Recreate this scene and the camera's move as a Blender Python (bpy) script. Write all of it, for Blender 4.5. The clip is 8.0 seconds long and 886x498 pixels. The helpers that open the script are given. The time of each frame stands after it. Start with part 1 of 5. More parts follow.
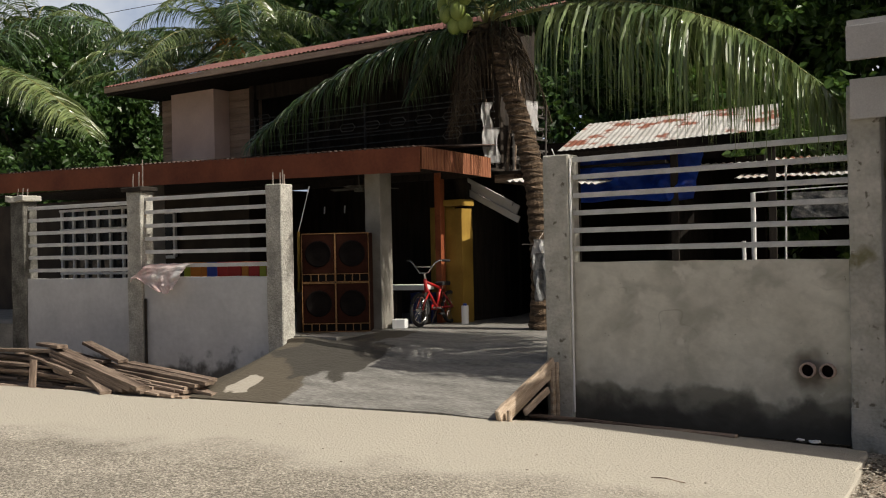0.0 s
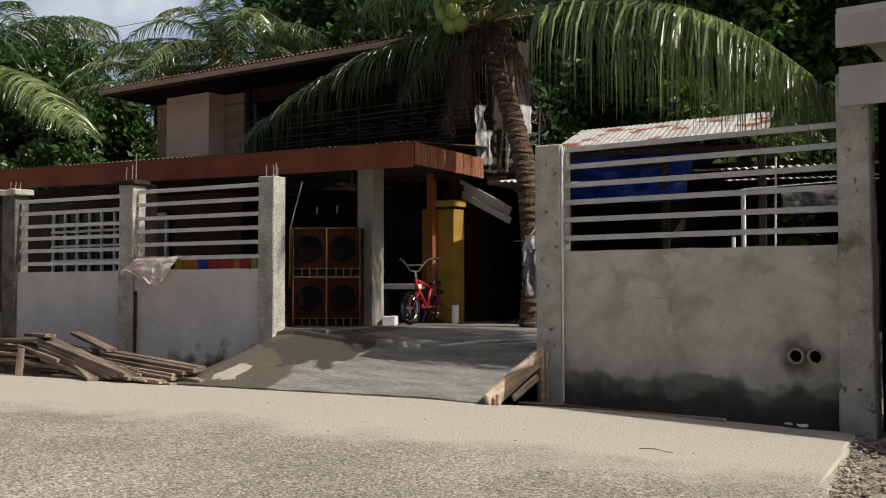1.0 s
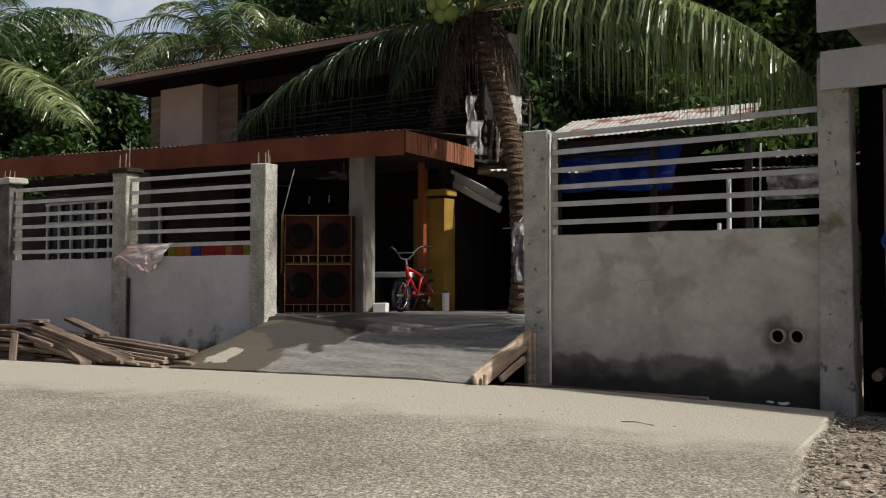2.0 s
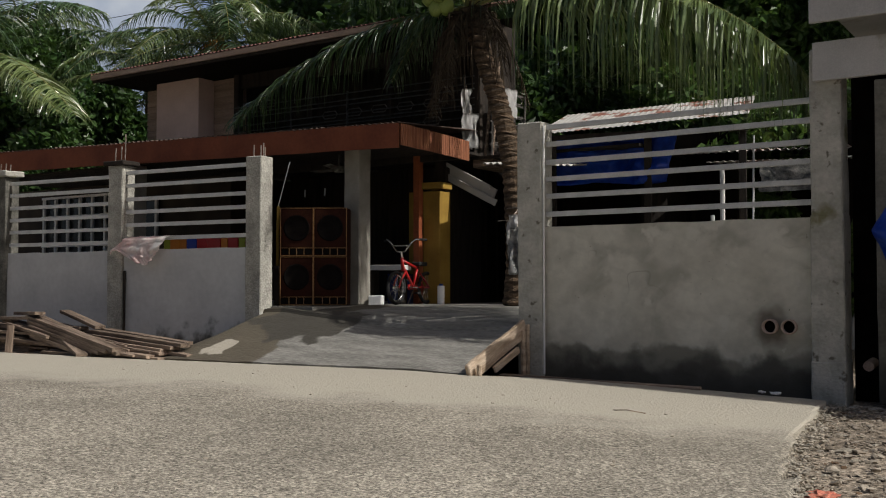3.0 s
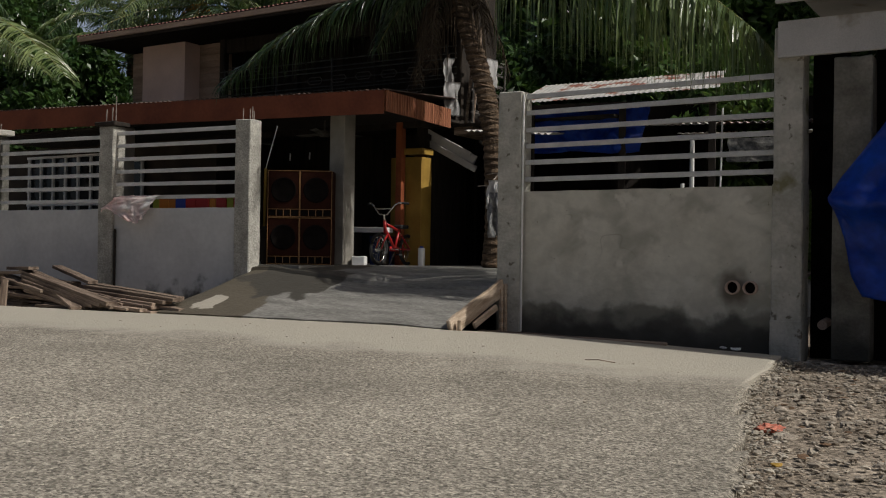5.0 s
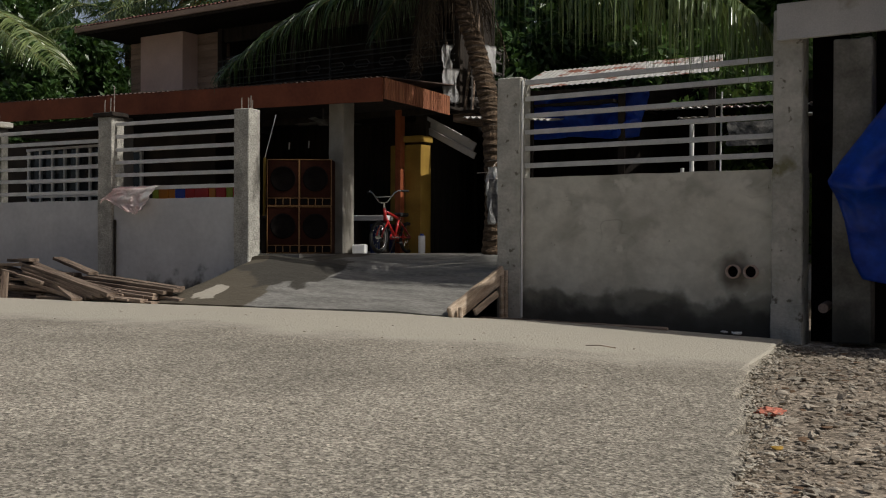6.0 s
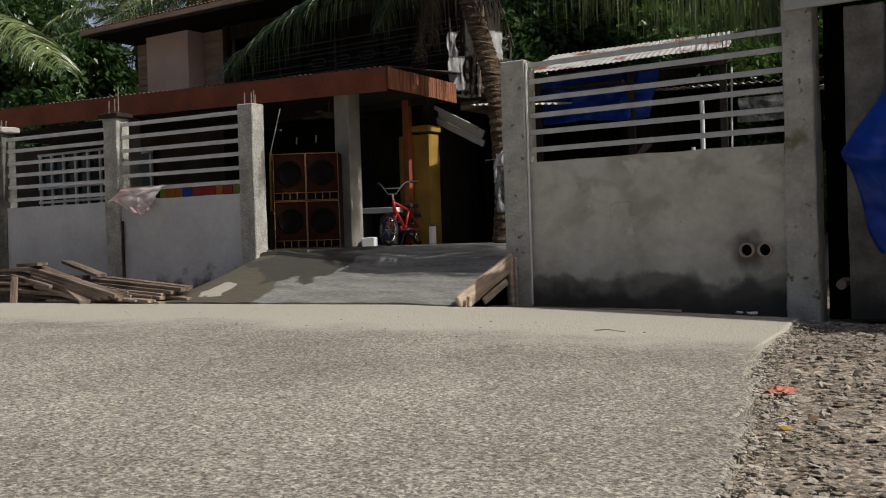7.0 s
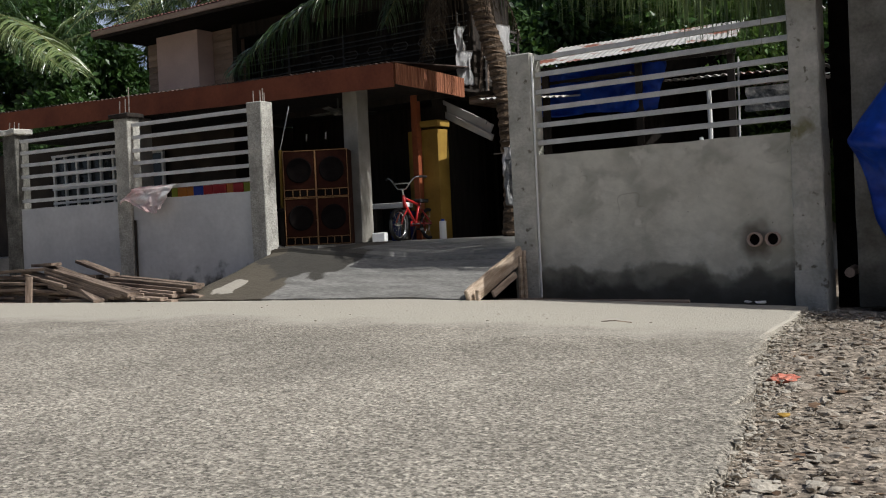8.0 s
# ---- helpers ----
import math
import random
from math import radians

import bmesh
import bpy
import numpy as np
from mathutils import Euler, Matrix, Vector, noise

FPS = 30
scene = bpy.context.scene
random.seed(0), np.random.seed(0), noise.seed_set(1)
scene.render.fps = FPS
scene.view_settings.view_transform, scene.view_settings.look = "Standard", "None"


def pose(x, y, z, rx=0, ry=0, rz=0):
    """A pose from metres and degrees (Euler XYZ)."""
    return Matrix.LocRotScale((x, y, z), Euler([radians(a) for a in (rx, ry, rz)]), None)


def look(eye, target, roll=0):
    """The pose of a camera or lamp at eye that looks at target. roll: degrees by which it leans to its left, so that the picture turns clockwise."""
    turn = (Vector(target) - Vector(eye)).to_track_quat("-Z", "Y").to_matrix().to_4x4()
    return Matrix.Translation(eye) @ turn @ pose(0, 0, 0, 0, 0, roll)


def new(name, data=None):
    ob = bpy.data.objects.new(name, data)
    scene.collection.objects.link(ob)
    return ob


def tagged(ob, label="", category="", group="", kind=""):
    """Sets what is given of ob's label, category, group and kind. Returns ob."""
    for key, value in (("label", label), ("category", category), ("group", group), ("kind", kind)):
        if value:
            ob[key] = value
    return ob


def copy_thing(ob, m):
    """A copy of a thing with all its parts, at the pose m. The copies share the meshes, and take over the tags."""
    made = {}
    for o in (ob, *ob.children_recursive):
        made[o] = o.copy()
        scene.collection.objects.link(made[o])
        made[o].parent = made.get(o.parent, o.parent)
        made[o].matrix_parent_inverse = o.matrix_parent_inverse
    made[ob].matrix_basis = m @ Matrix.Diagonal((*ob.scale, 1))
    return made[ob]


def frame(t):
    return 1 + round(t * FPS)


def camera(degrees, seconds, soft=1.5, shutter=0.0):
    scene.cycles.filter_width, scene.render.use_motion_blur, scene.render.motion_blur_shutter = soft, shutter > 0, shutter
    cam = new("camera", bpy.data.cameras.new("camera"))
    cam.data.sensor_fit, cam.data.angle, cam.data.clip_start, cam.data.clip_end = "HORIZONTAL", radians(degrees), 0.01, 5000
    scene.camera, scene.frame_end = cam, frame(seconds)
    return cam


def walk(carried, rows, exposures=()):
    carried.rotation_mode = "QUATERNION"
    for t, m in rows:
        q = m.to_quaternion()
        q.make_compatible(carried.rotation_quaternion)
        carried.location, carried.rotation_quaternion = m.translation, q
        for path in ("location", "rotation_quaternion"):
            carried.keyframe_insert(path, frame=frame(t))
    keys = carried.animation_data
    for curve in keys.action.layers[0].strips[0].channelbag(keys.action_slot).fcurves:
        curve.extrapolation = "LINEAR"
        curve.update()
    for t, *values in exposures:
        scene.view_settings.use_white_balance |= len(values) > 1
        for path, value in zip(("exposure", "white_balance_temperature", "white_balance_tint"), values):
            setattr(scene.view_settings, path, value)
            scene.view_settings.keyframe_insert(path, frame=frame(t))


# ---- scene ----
cam = camera(48.0, 8.0, soft=1.1)
PATH = [
    (0, (5.063, -9.853, 0.154), (3.93, -8.204, 0.158), -1.2),
    (0.5, (4.991, -9.772, -0.212), (3.865, -8.121, -0.152), -0.44),
    (1, (5.07, -9.881, -0.381), (3.954, -8.224, -0.307), -0.13),
    (1.5, (5.15, -9.954, -0.497), (4.039, -8.293, -0.42), -0.04),
    (3, (5.266, -9.964, -0.649), (4.16, -8.299, -0.578), -0.01),
    (3.5, (5.26, -10.019, -0.629), (4.158, -8.352, -0.566), 0.01),
    (4, (5.236, -10.157, -0.65), (4.147, -8.481, -0.59), 0.28),
    (4.5, (5.458, -10.443, -0.673), (4.389, -8.752, -0.65), 0.46),
    (5, (5.486, -10.514, -0.758), (4.425, -8.818, -0.748), 0.86),
    (6.5, (5.507, -10.453, -0.766), (4.431, -8.768, -0.791), -0.58),
    (7, (5.538, -10.211, -0.825), (4.435, -8.543, -0.851), -1.76),
    (7.5, (5.583, -10.19, -0.828), (4.467, -8.531, -0.862), -2.48),
    (8, (5.63, -10.207, -0.837), (4.501, -8.557, -0.872), -2.64),
]
EXPOSURES = [(0, 0.1, 6700, 10), (0.5, 0.05, 6550, 10), (1, 0.08, 6480, 10), (1.5, 0.1, 6400, 10), (1.8, 0.02, 6400, 10), (2.8, -0.42, 6350, 10), (3, -0.37, 6350, 10), (3.5, 0.05, 6350, 10), (4, 0.28, 6350, 10), (4.5, -0.05, 6350, 10), (5, -0.6, 6350, 10), (6.5, -0.55, 6350, 10), (7, -0.26, 6220, 10), (7.5, -0.12, 6000, 10), (8, -0.08, 5960, 10)]
walk(cam, [(t, look(eye, target, roll)) for t, eye, target, roll in PATH], EXPOSURES)

# ---- light ----
SUN = Vector((0.68, 0.115, 0.73)).normalized()
world = bpy.data.worlds.new("sky")
scene.world = world
world.use_nodes = True
wn = world.node_tree.nodes
sky = wn.new("ShaderNodeTexSky")
sky.sky_type = "NISHITA"
sky.sun_disc = False
sky.air_density = 0.75
sky.dust_density = 5.0
sky.ozone_density = 0.4
sky.sun_elevation = math.asin(SUN.z)
sky.sun_rotation = math.atan2(SUN.x, SUN.y)
world.node_tree.links.new(sky.outputs[0], wn["Background"].inputs[0])
wn["Background"].inputs[1].default_value = 0.073
sun = new("sun", bpy.data.lights.new("sun", "SUN"))
sun.data.energy = 4.7
sun.data.angle = radians(0.5)
sun.data.color = (1.0, 0.95, 0.87)
sun.matrix_world = look(SUN * 30, (0, 0, 0))


# ---- materials ----
def mat(name, c1, c2, scale=3.0, rough=0.85, bump=0.2, fine=70.0, metal=0.0, spec=0.3, speck=0.25, rand=0.0, stretch=(1, 1, 1), glow=0.0):
    """A material with broad patches from c1 to c2, fine grain on top and a bump of the grain."""
    m = bpy.data.materials.new(name)
    m.use_nodes = True
    n, l = m.node_tree.nodes, m.node_tree.links
    b = n["Principled BSDF"]
    co, mp = n.new("ShaderNodeTexCoord"), n.new("ShaderNodeMapping")
    mp.inputs["Scale"].default_value = stretch
    l.new(co.outputs["Object"], mp.inputs[0])
    big, small = n.new("ShaderNodeTexNoise"), n.new("ShaderNodeTexNoise")
    big.inputs["Scale"].default_value, big.inputs["Detail"].default_value = scale, 8
    small.inputs["Scale"].default_value, small.inputs["Detail"].default_value = fine, 4
    l.new(mp.outputs[0], big.inputs[0])
    l.new(mp.outputs[0], small.inputs[0])
    ramp = n.new("ShaderNodeValToRGB")
    ramp.color_ramp.elements[0].position, ramp.color_ramp.elements[1].position = 0.32, 0.68
    ramp.color_ramp.elements[0].color, ramp.color_ramp.elements[1].color = (*c1, 1), (*c2, 1)
    l.new(big.outputs[0], ramp.inputs[0])
    rng = n.new("ShaderNodeMapRange")
    rng.inputs[1].default_value, rng.inputs[2].default_value = 0.3, 0.7
    rng.inputs[3].default_value, rng.inputs[4].default_value = 1 - speck, 1 + speck
    l.new(small.outputs[0], rng.inputs[0])
    mul = n.new("ShaderNodeVectorMath")
    mul.operation = "SCALE"
    l.new(ramp.outputs[0], mul.inputs[0])
    l.new(rng.outputs[0], mul.inputs[3])
    out = mul.outputs[0]
    if rand:
        info, r2, m2 = n.new("ShaderNodeObjectInfo"), n.new("ShaderNodeMapRange"), n.new("ShaderNodeVectorMath")
        r2.inputs[3].default_value, r2.inputs[4].default_value = 1 - rand, 1 + rand
        m2.operation = "SCALE"
        l.new(info.outputs["Random"], r2.inputs[0])
        l.new(out, m2.inputs[0])
        l.new(r2.outputs[0], m2.inputs[3])
        out = m2.outputs[0]
    l.new(out, b.inputs["Base Color"])
    b.inputs["Roughness"].default_value, b.inputs["Metallic"].default_value = rough, metal
    b.inputs["Specular IOR Level"].default_value = spec
    if bump:
        bp = n.new("ShaderNodeBump")
        bp.inputs["Strength"].default_value, bp.inputs["Distance"].default_value = bump, 0.02
        add = n.new("ShaderNodeMath")
        l.new(small.outputs[0], add.inputs[0])
        l.new(big.outputs[0], add.inputs[1])
        l.new(add.outputs[0], bp.inputs["Height"])
        l.new(bp.outputs[0], b.inputs["Normal"])
    return m


def blend_in(m, colour, mask):
    """Mixes a colour into m's base by the mask socket that mask(nodes, links) gives."""
    n, l = m.node_tree.nodes, m.node_tree.links
    b = n["Principled BSDF"]
    mix = n.new("ShaderNodeMix")
    mix.data_type = "RGBA"
    l.new(b.inputs["Base Color"].links[0].from_socket, mix.inputs[6])
    mix.inputs[7].default_value = (*colour, 1)
    l.new(mask(n, l), mix.inputs[0])
    l.new(mix.outputs[2], b.inputs["Base Color"])
    return m


def edge_mask(axis, at, width, wobble, scale, sign=1, tilt=0.0):
    """A ragged border across one axis of the object: 1 on the side of lower values (sign 1) or higher ones (sign -1)."""
    def build(n, l):
        co, no, sep = n.new("ShaderNodeTexCoord"), n.new("ShaderNodeTexNoise"), n.new("ShaderNodeSeparateXYZ")
        no.inputs["Scale"].default_value, no.inputs["Detail"].default_value = scale, 5
        l.new(co.outputs["Object"], no.inputs[0])
        l.new(co.outputs["Object"], sep.inputs[0])
        a, t, r = n.new("ShaderNodeMath"), n.new("ShaderNodeMath"), n.new("ShaderNodeMapRange")
        a.operation = t.operation = "MULTIPLY_ADD"
        l.new(no.outputs[0], a.inputs[0])
        a.inputs[1].default_value = wobble
        l.new(sep.outputs[axis], a.inputs[2])
        l.new(sep.outputs[0 if axis else 1], t.inputs[0])
        t.inputs[1].default_value = tilt
        l.new(a.outputs[0], t.inputs[2])
        r.interpolation_type = "SMOOTHSTEP"
        l.new(t.outputs[0], r.inputs[0])
        r.inputs[1].default_value, r.inputs[2].default_value = at - sign * width, at + sign * width
        r.inputs[3].default_value, r.inputs[4].default_value = 1, 0
        return r.outputs[0]
    return build


def spots(scale, low, high):
    def build(n, l):
        co, no, r = n.new("ShaderNodeTexCoord"), n.new("ShaderNodeTexNoise"), n.new("ShaderNodeMapRange")
        no.inputs["Scale"].default_value, no.inputs["Detail"].default_value = scale, 4
        l.new(co.outputs["Object"], no.inputs[0])
        l.new(no.outputs[0], r.inputs[0])
        r.inputs[1].default_value, r.inputs[2].default_value = low, high
        return r.outputs[0]
    return build


def stain(centre, radius, wobble, scale):
    """A ragged patch with a clear rim round a place on the object."""
    def build(n, l):
        co, no, ad, d, r = n.new("ShaderNodeTexCoord"), n.new("ShaderNodeTexNoise"), n.new("ShaderNodeVectorMath"), n.new("ShaderNodeVectorMath"), n.new("ShaderNodeMapRange")
        no.inputs["Scale"].default_value, no.inputs["Detail"].default_value = scale, 5
        l.new(co.outputs["Object"], no.inputs[0])
        ad.operation, d.operation = "MULTIPLY_ADD", "DISTANCE"
        l.new(no.outputs["Color"], ad.inputs[0])
        ad.inputs[1].default_value = (wobble, wobble, 0)
        l.new(co.outputs["Object"], ad.inputs[2])
        l.new(ad.outputs[0], d.inputs[0])
        d.inputs[1].default_value = (centre[0] + wobble / 2, centre[1] + wobble / 2, centre[2])
        l.new(d.outputs["Value"], r.inputs[0])
        r.inputs[1].default_value, r.inputs[2].default_value, r.inputs[3].default_value, r.inputs[4].default_value = radius * 0.92, radius, 1.0, 0.0
        return r.outputs[0]
    return build


def leaf_mat(name, c1, c2, through_colour, share=0.45, rough=0.45, spec=0.35):
    m = mat(name, c1, c2, scale=1.2, rough=rough, bump=0.0, fine=9, speck=0.35, spec=spec)
    n, l = m.node_tree.nodes, m.node_tree.links
    tr, mx = n.new("ShaderNodeBsdfTranslucent"), n.new("ShaderNodeMixShader")
    tr.inputs[0].default_value = (*through_colour, 1)
    mx.inputs[0].default_value = share
    l.new(n["Principled BSDF"].outputs[0], mx.inputs[1])
    l.new(tr.outputs[0], mx.inputs[2])
    l.new(mx.outputs[0], n["Material Output"].inputs[0])
    return m


def pebbles(m, scale, dark, light, share, coarse=0.55):
    """Breaks m's base colour up into small stones of uneven brightness with dark joints."""
    n, l = m.node_tree.nodes, m.node_tree.links
    b = n["Principled BSDF"]
    co = n.new("ShaderNodeTexCoord")
    out = b.inputs["Base Color"].links[0].from_socket
    for sc, sh in ((scale, share), (scale * 0.42, share * coarse)):
        vo, sep, r, mul, mix = n.new("ShaderNodeTexVoronoi"), n.new("ShaderNodeSeparateXYZ"), n.new("ShaderNodeMapRange"), n.new("ShaderNodeVectorMath"), n.new("ShaderNodeMix")
        vo.inputs["Scale"].default_value = sc
        l.new(co.outputs["Object"], vo.inputs["Vector"])
        l.new(vo.outputs["Color"], sep.inputs[0])
        l.new(sep.outputs[0], r.inputs[0])
        r.inputs[3].default_value, r.inputs[4].default_value = dark, light
        mul.operation = "SCALE"
        l.new(out, mul.inputs[0])
        l.new(r.outputs[0], mul.inputs[3])
        mix.data_type = "RGBA"
        mix.inputs[0].default_value = sh
        l.new(out, mix.inputs[6])
        l.new(mul.outputs[0], mix.inputs[7])
        out = mix.outputs[2]
    l.new(out, b.inputs["Base Color"])
    return m


M_ROAD = mat("road_concrete", (0.26, 0.237, 0.194), (0.365, 0.332, 0.272), scale=0.9, rough=0.95, bump=0.8, fine=40, speck=0.4, spec=0.1)
pebbles(M_ROAD, 78, 0.32, 1.48, 0.78, 0.40)
blend_in(M_ROAD, (0.085, 0.076, 0.062), spots(52, 0.60, 0.67))
blend_in(M_ROAD, (0.13, 0.12, 0.10), spots(15, 0.70, 0.73))
blend_in(M_ROAD, (0.40, 0.37, 0.305), edge_mask(1, -2.6, 0.55, 1.9, 1.6, sign=-1, tilt=-0.17))
M_GROUND = mat("dirt", (0.165, 0.136, 0.104), (0.31, 0.262, 0.205), scale=1.1, rough=1.0, bump=0.8, fine=30, speck=0.5, spec=0.1)
pebbles(M_GROUND, 46, 0.35, 1.6, 0.8)
M_STONE = mat("gravel_stone", (0.16, 0.135, 0.105), (0.44, 0.39, 0.315), scale=7, rough=0.95, bump=0.4, fine=90, spec=0.15)
M_DEADLEAF = mat("dead_leaf", (0.07, 0.042, 0.026), (0.20, 0.125, 0.07), scale=9, rough=0.9, bump=0.2)
M_RUBBLE = mat("concrete_rubble", (0.25, 0.225, 0.18), (0.45, 0.41, 0.34), scale=7, rough=0.95, bump=0.4, fine=80, spec=0.1)
M_FLOOR = mat("yard_concrete", (0.15, 0.145, 0.13), (0.24, 0.23, 0.21), scale=2.2, rough=0.6, bump=0.35, fine=55, speck=0.2, spec=0.35)
M_RAMP = mat("ramp_concrete", (0.15, 0.145, 0.13), (0.27, 0.26, 0.235), scale=3.0, rough=0.75, bump=0.5, fine=24, speck=0.22, stretch=(0.5, 2.4, 2.4))
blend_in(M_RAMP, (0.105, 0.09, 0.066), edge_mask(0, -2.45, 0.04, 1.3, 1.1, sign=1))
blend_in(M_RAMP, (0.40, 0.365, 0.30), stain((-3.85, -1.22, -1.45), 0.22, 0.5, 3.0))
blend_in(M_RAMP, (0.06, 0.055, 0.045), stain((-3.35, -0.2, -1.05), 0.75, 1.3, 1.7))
M_WALL = mat("cement_render", (0.48, 0.462, 0.395), (0.62, 0.60, 0.52), scale=2.0, rough=0.9, bump=0.35, fine=13, speck=0.07, spec=0.2)
blend_in(M_WALL, (0.39, 0.375, 0.315), spots(2.7, 0.58, 0.70))
def lines(scale, width, gate):
    """Thin curved marks where a noise field crosses its middle, kept to patches."""
    def build(n, l):
        co, no, pa = n.new("ShaderNodeTexCoord"), n.new("ShaderNodeTexNoise"), n.new("ShaderNodeTexNoise")
        no.inputs["Scale"].default_value, no.inputs["Detail"].default_value = scale, 2
        pa.inputs["Scale"].default_value = scale * 0.8
        a, s, r, g, m = (n.new("ShaderNodeMath"), n.new("ShaderNodeMath"), n.new("ShaderNodeMapRange"), n.new("ShaderNodeMapRange"), n.new("ShaderNodeMath"))
        l.new(co.outputs["Object"], no.inputs[0])
        l.new(co.outputs["Object"], pa.inputs[0])
        s.operation, a.operation, m.operation = "SUBTRACT", "ABSOLUTE", "MULTIPLY"
        l.new(no.outputs[0], s.inputs[0])
        s.inputs[1].default_value = 0.5
        l.new(s.outputs[0], a.inputs[0])
        l.new(a.outputs[0], r.inputs[0])
        r.inputs[1].default_value, r.inputs[2].default_value, r.inputs[3].default_value, r.inputs[4].default_value = 0.0, width, 0.6, 0.0
        l.new(pa.outputs[1], g.inputs[0])
        g.inputs[1].default_value, g.inputs[2].default_value = gate, gate + 0.08
        l.new(r.outputs[0], m.inputs[0])
        l.new(g.outputs[0], m.inputs[1])
        return m.outputs[0]
    return build


def streaks(stretch, turn, scale, low, high):
    """Trowel strokes: long patches that lie along one slanting direction of the wall."""
    def build(n, l):
        co, mp, no, r = n.new("ShaderNodeTexCoord"), n.new("ShaderNodeMapping"), n.new("ShaderNodeTexNoise"), n.new("ShaderNodeMapRange")
        mp.vector_type = "TEXTURE"
        mp.inputs["Rotation"].default_value = (0, radians(turn), 0)
        mp.inputs["Scale"].default_value = (1 / stretch[0], 1 / stretch[1], 1 / stretch[2])
        no.inputs["Scale"].default_value, no.inputs["Detail"].default_value = scale, 6
        l.new(co.outputs["Object"], mp.inputs[0])
        l.new(mp.outputs[0], no.inputs[0])
        l.new(no.outputs[0], r.inputs[0])
        r.inputs[1].default_value, r.inputs[2].default_value, r.inputs[4].default_value = low, high, 0.7
        return r.outputs[0]
    return build


def round_stain(x, z, radius):
    def build(n, l):
        co, no, ad, d, r = n.new("ShaderNodeTexCoord"), n.new("ShaderNodeTexNoise"), n.new("ShaderNodeVectorMath"), n.new("ShaderNodeVectorMath"), n.new("ShaderNodeMapRange")
        no.inputs["Scale"].default_value = 6
        l.new(co.outputs["Object"], no.inputs[0])
        ad.operation, d.operation = "MULTIPLY_ADD", "DISTANCE"
        l.new(no.outputs["Color"], ad.inputs[0])
        ad.inputs[1].default_value = (0.2, 0, 0.2)
        l.new(co.outputs["Object"], ad.inputs[2])
        l.new(ad.outputs[0], d.inputs[0])
        d.inputs[1].default_value = (x + 0.1, 0.03, z + 0.1)
        l.new(d.outputs["Value"], r.inputs[0])
        r.inputs[1].default_value, r.inputs[2].default_value, r.inputs[3].default_value, r.inputs[4].default_value = radius * 0.5, radius, 0.8, 0.0
        return r.outputs[0]
    return build


blend_in(M_WALL, (0.39, 0.375, 0.315), spots(1.3, 0.52, 0.62))
blend_in(M_WALL, (0.60, 0.58, 0.51), spots(4.2, 0.60, 0.68))
blend_in(M_WALL, (0.30, 0.285, 0.235), lines(1.1, 0.006, 0.55))
blend_in(M_WALL, (0.40, 0.385, 0.325), streaks((1.0, 1.0, 3.0), 22, 2.0, 0.52, 0.78))
blend_in(M_WALL, (0.62, 0.60, 0.53), streaks((1.0, 1.0, 3.5), -35, 1.7, 0.54, 0.80))
blend_in(M_WALL, (0.22, 0.205, 0.165), lines(2.1, 0.007, 0.60))
blend_in(M_WALL, (0.20, 0.19, 0.155), spots(34, 0.72, 0.75))
blend_in(M_WALL, (0.12, 0.10, 0.08), round_stain(2.52, -1.06, 0.23))
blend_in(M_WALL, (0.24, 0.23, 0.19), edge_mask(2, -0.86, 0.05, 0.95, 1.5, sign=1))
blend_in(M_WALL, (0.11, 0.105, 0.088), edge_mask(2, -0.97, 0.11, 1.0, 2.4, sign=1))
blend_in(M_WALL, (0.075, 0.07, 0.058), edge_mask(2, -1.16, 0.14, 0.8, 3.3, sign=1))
# Darker copy of the post concrete with the palm's shade in its colour.
M_SHADE_GREY = mat("old_mossy_concrete_post", (0.07, 0.068, 0.058), (0.17, 0.165, 0.145), scale=5, rough=0.95, bump=0.8, fine=35, speck=0.3, spec=0.2)
M_WALL_L = mat("pale_cement_render", (0.44, 0.445, 0.45), (0.54, 0.545, 0.545), scale=1.5, rough=0.9, bump=0.2, fine=14, speck=0.05, spec=0.2)
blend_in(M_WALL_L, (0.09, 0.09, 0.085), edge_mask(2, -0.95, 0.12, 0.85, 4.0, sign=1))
M_POST = mat("rough_concrete_post", (0.34, 0.33, 0.285), (0.52, 0.505, 0.45), scale=4.0, rough=0.95, bump=0.6, fine=26, speck=0.10, spec=0.2)
blend_in(M_POST, (0.17, 0.155, 0.125), spots(9.0, 0.64, 0.70))
# Darker copy of the post concrete; shade below the tarpaulin painted towards its foot.
M_POST_SHADE = mat("grimy_concrete", (0.12, 0.115, 0.096), (0.24, 0.23, 0.20), scale=3.5, rough=0.95, bump=0.6, fine=30, speck=0.15, spec=0.2)
blend_in(M_POST_SHADE, (0.05, 0.048, 0.04), edge_mask(2, 0.75, 0.3, 0.9, 3.0))
M_DASH = mat("pebble_dashed_concrete", (0.30, 0.29, 0.255), (0.50, 0.485, 0.43), scale=4.0, rough=0.95, bump=1.0, fine=42, speck=0.15, spec=0.15)
pebbles(M_DASH, 55, 0.55, 1.3, 0.42, 0.3)
M_HEADER = mat("pale_grey_board", (0.40, 0.395, 0.385), (0.50, 0.49, 0.475), scale=2, rough=0.8, bump=0.1, speck=0.08)
blend_in(M_HEADER, (0.30, 0.27, 0.22), spots(3.0, 0.60, 0.72))
blend_in(M_POST, (0.20, 0.19, 0.11), spots(3.2, 0.62, 0.74))
M_RAIL = mat("grey_painted_steel", (0.46, 0.46, 0.45), (0.60, 0.60, 0.59), scale=5, rough=0.5, bump=0.05, speck=0.08, spec=0.5)
M_STEEL = mat("bare_steel_bar", (0.22, 0.17, 0.13), (0.40, 0.36, 0.32), scale=20, rough=0.6, metal=0.6, bump=0.3)
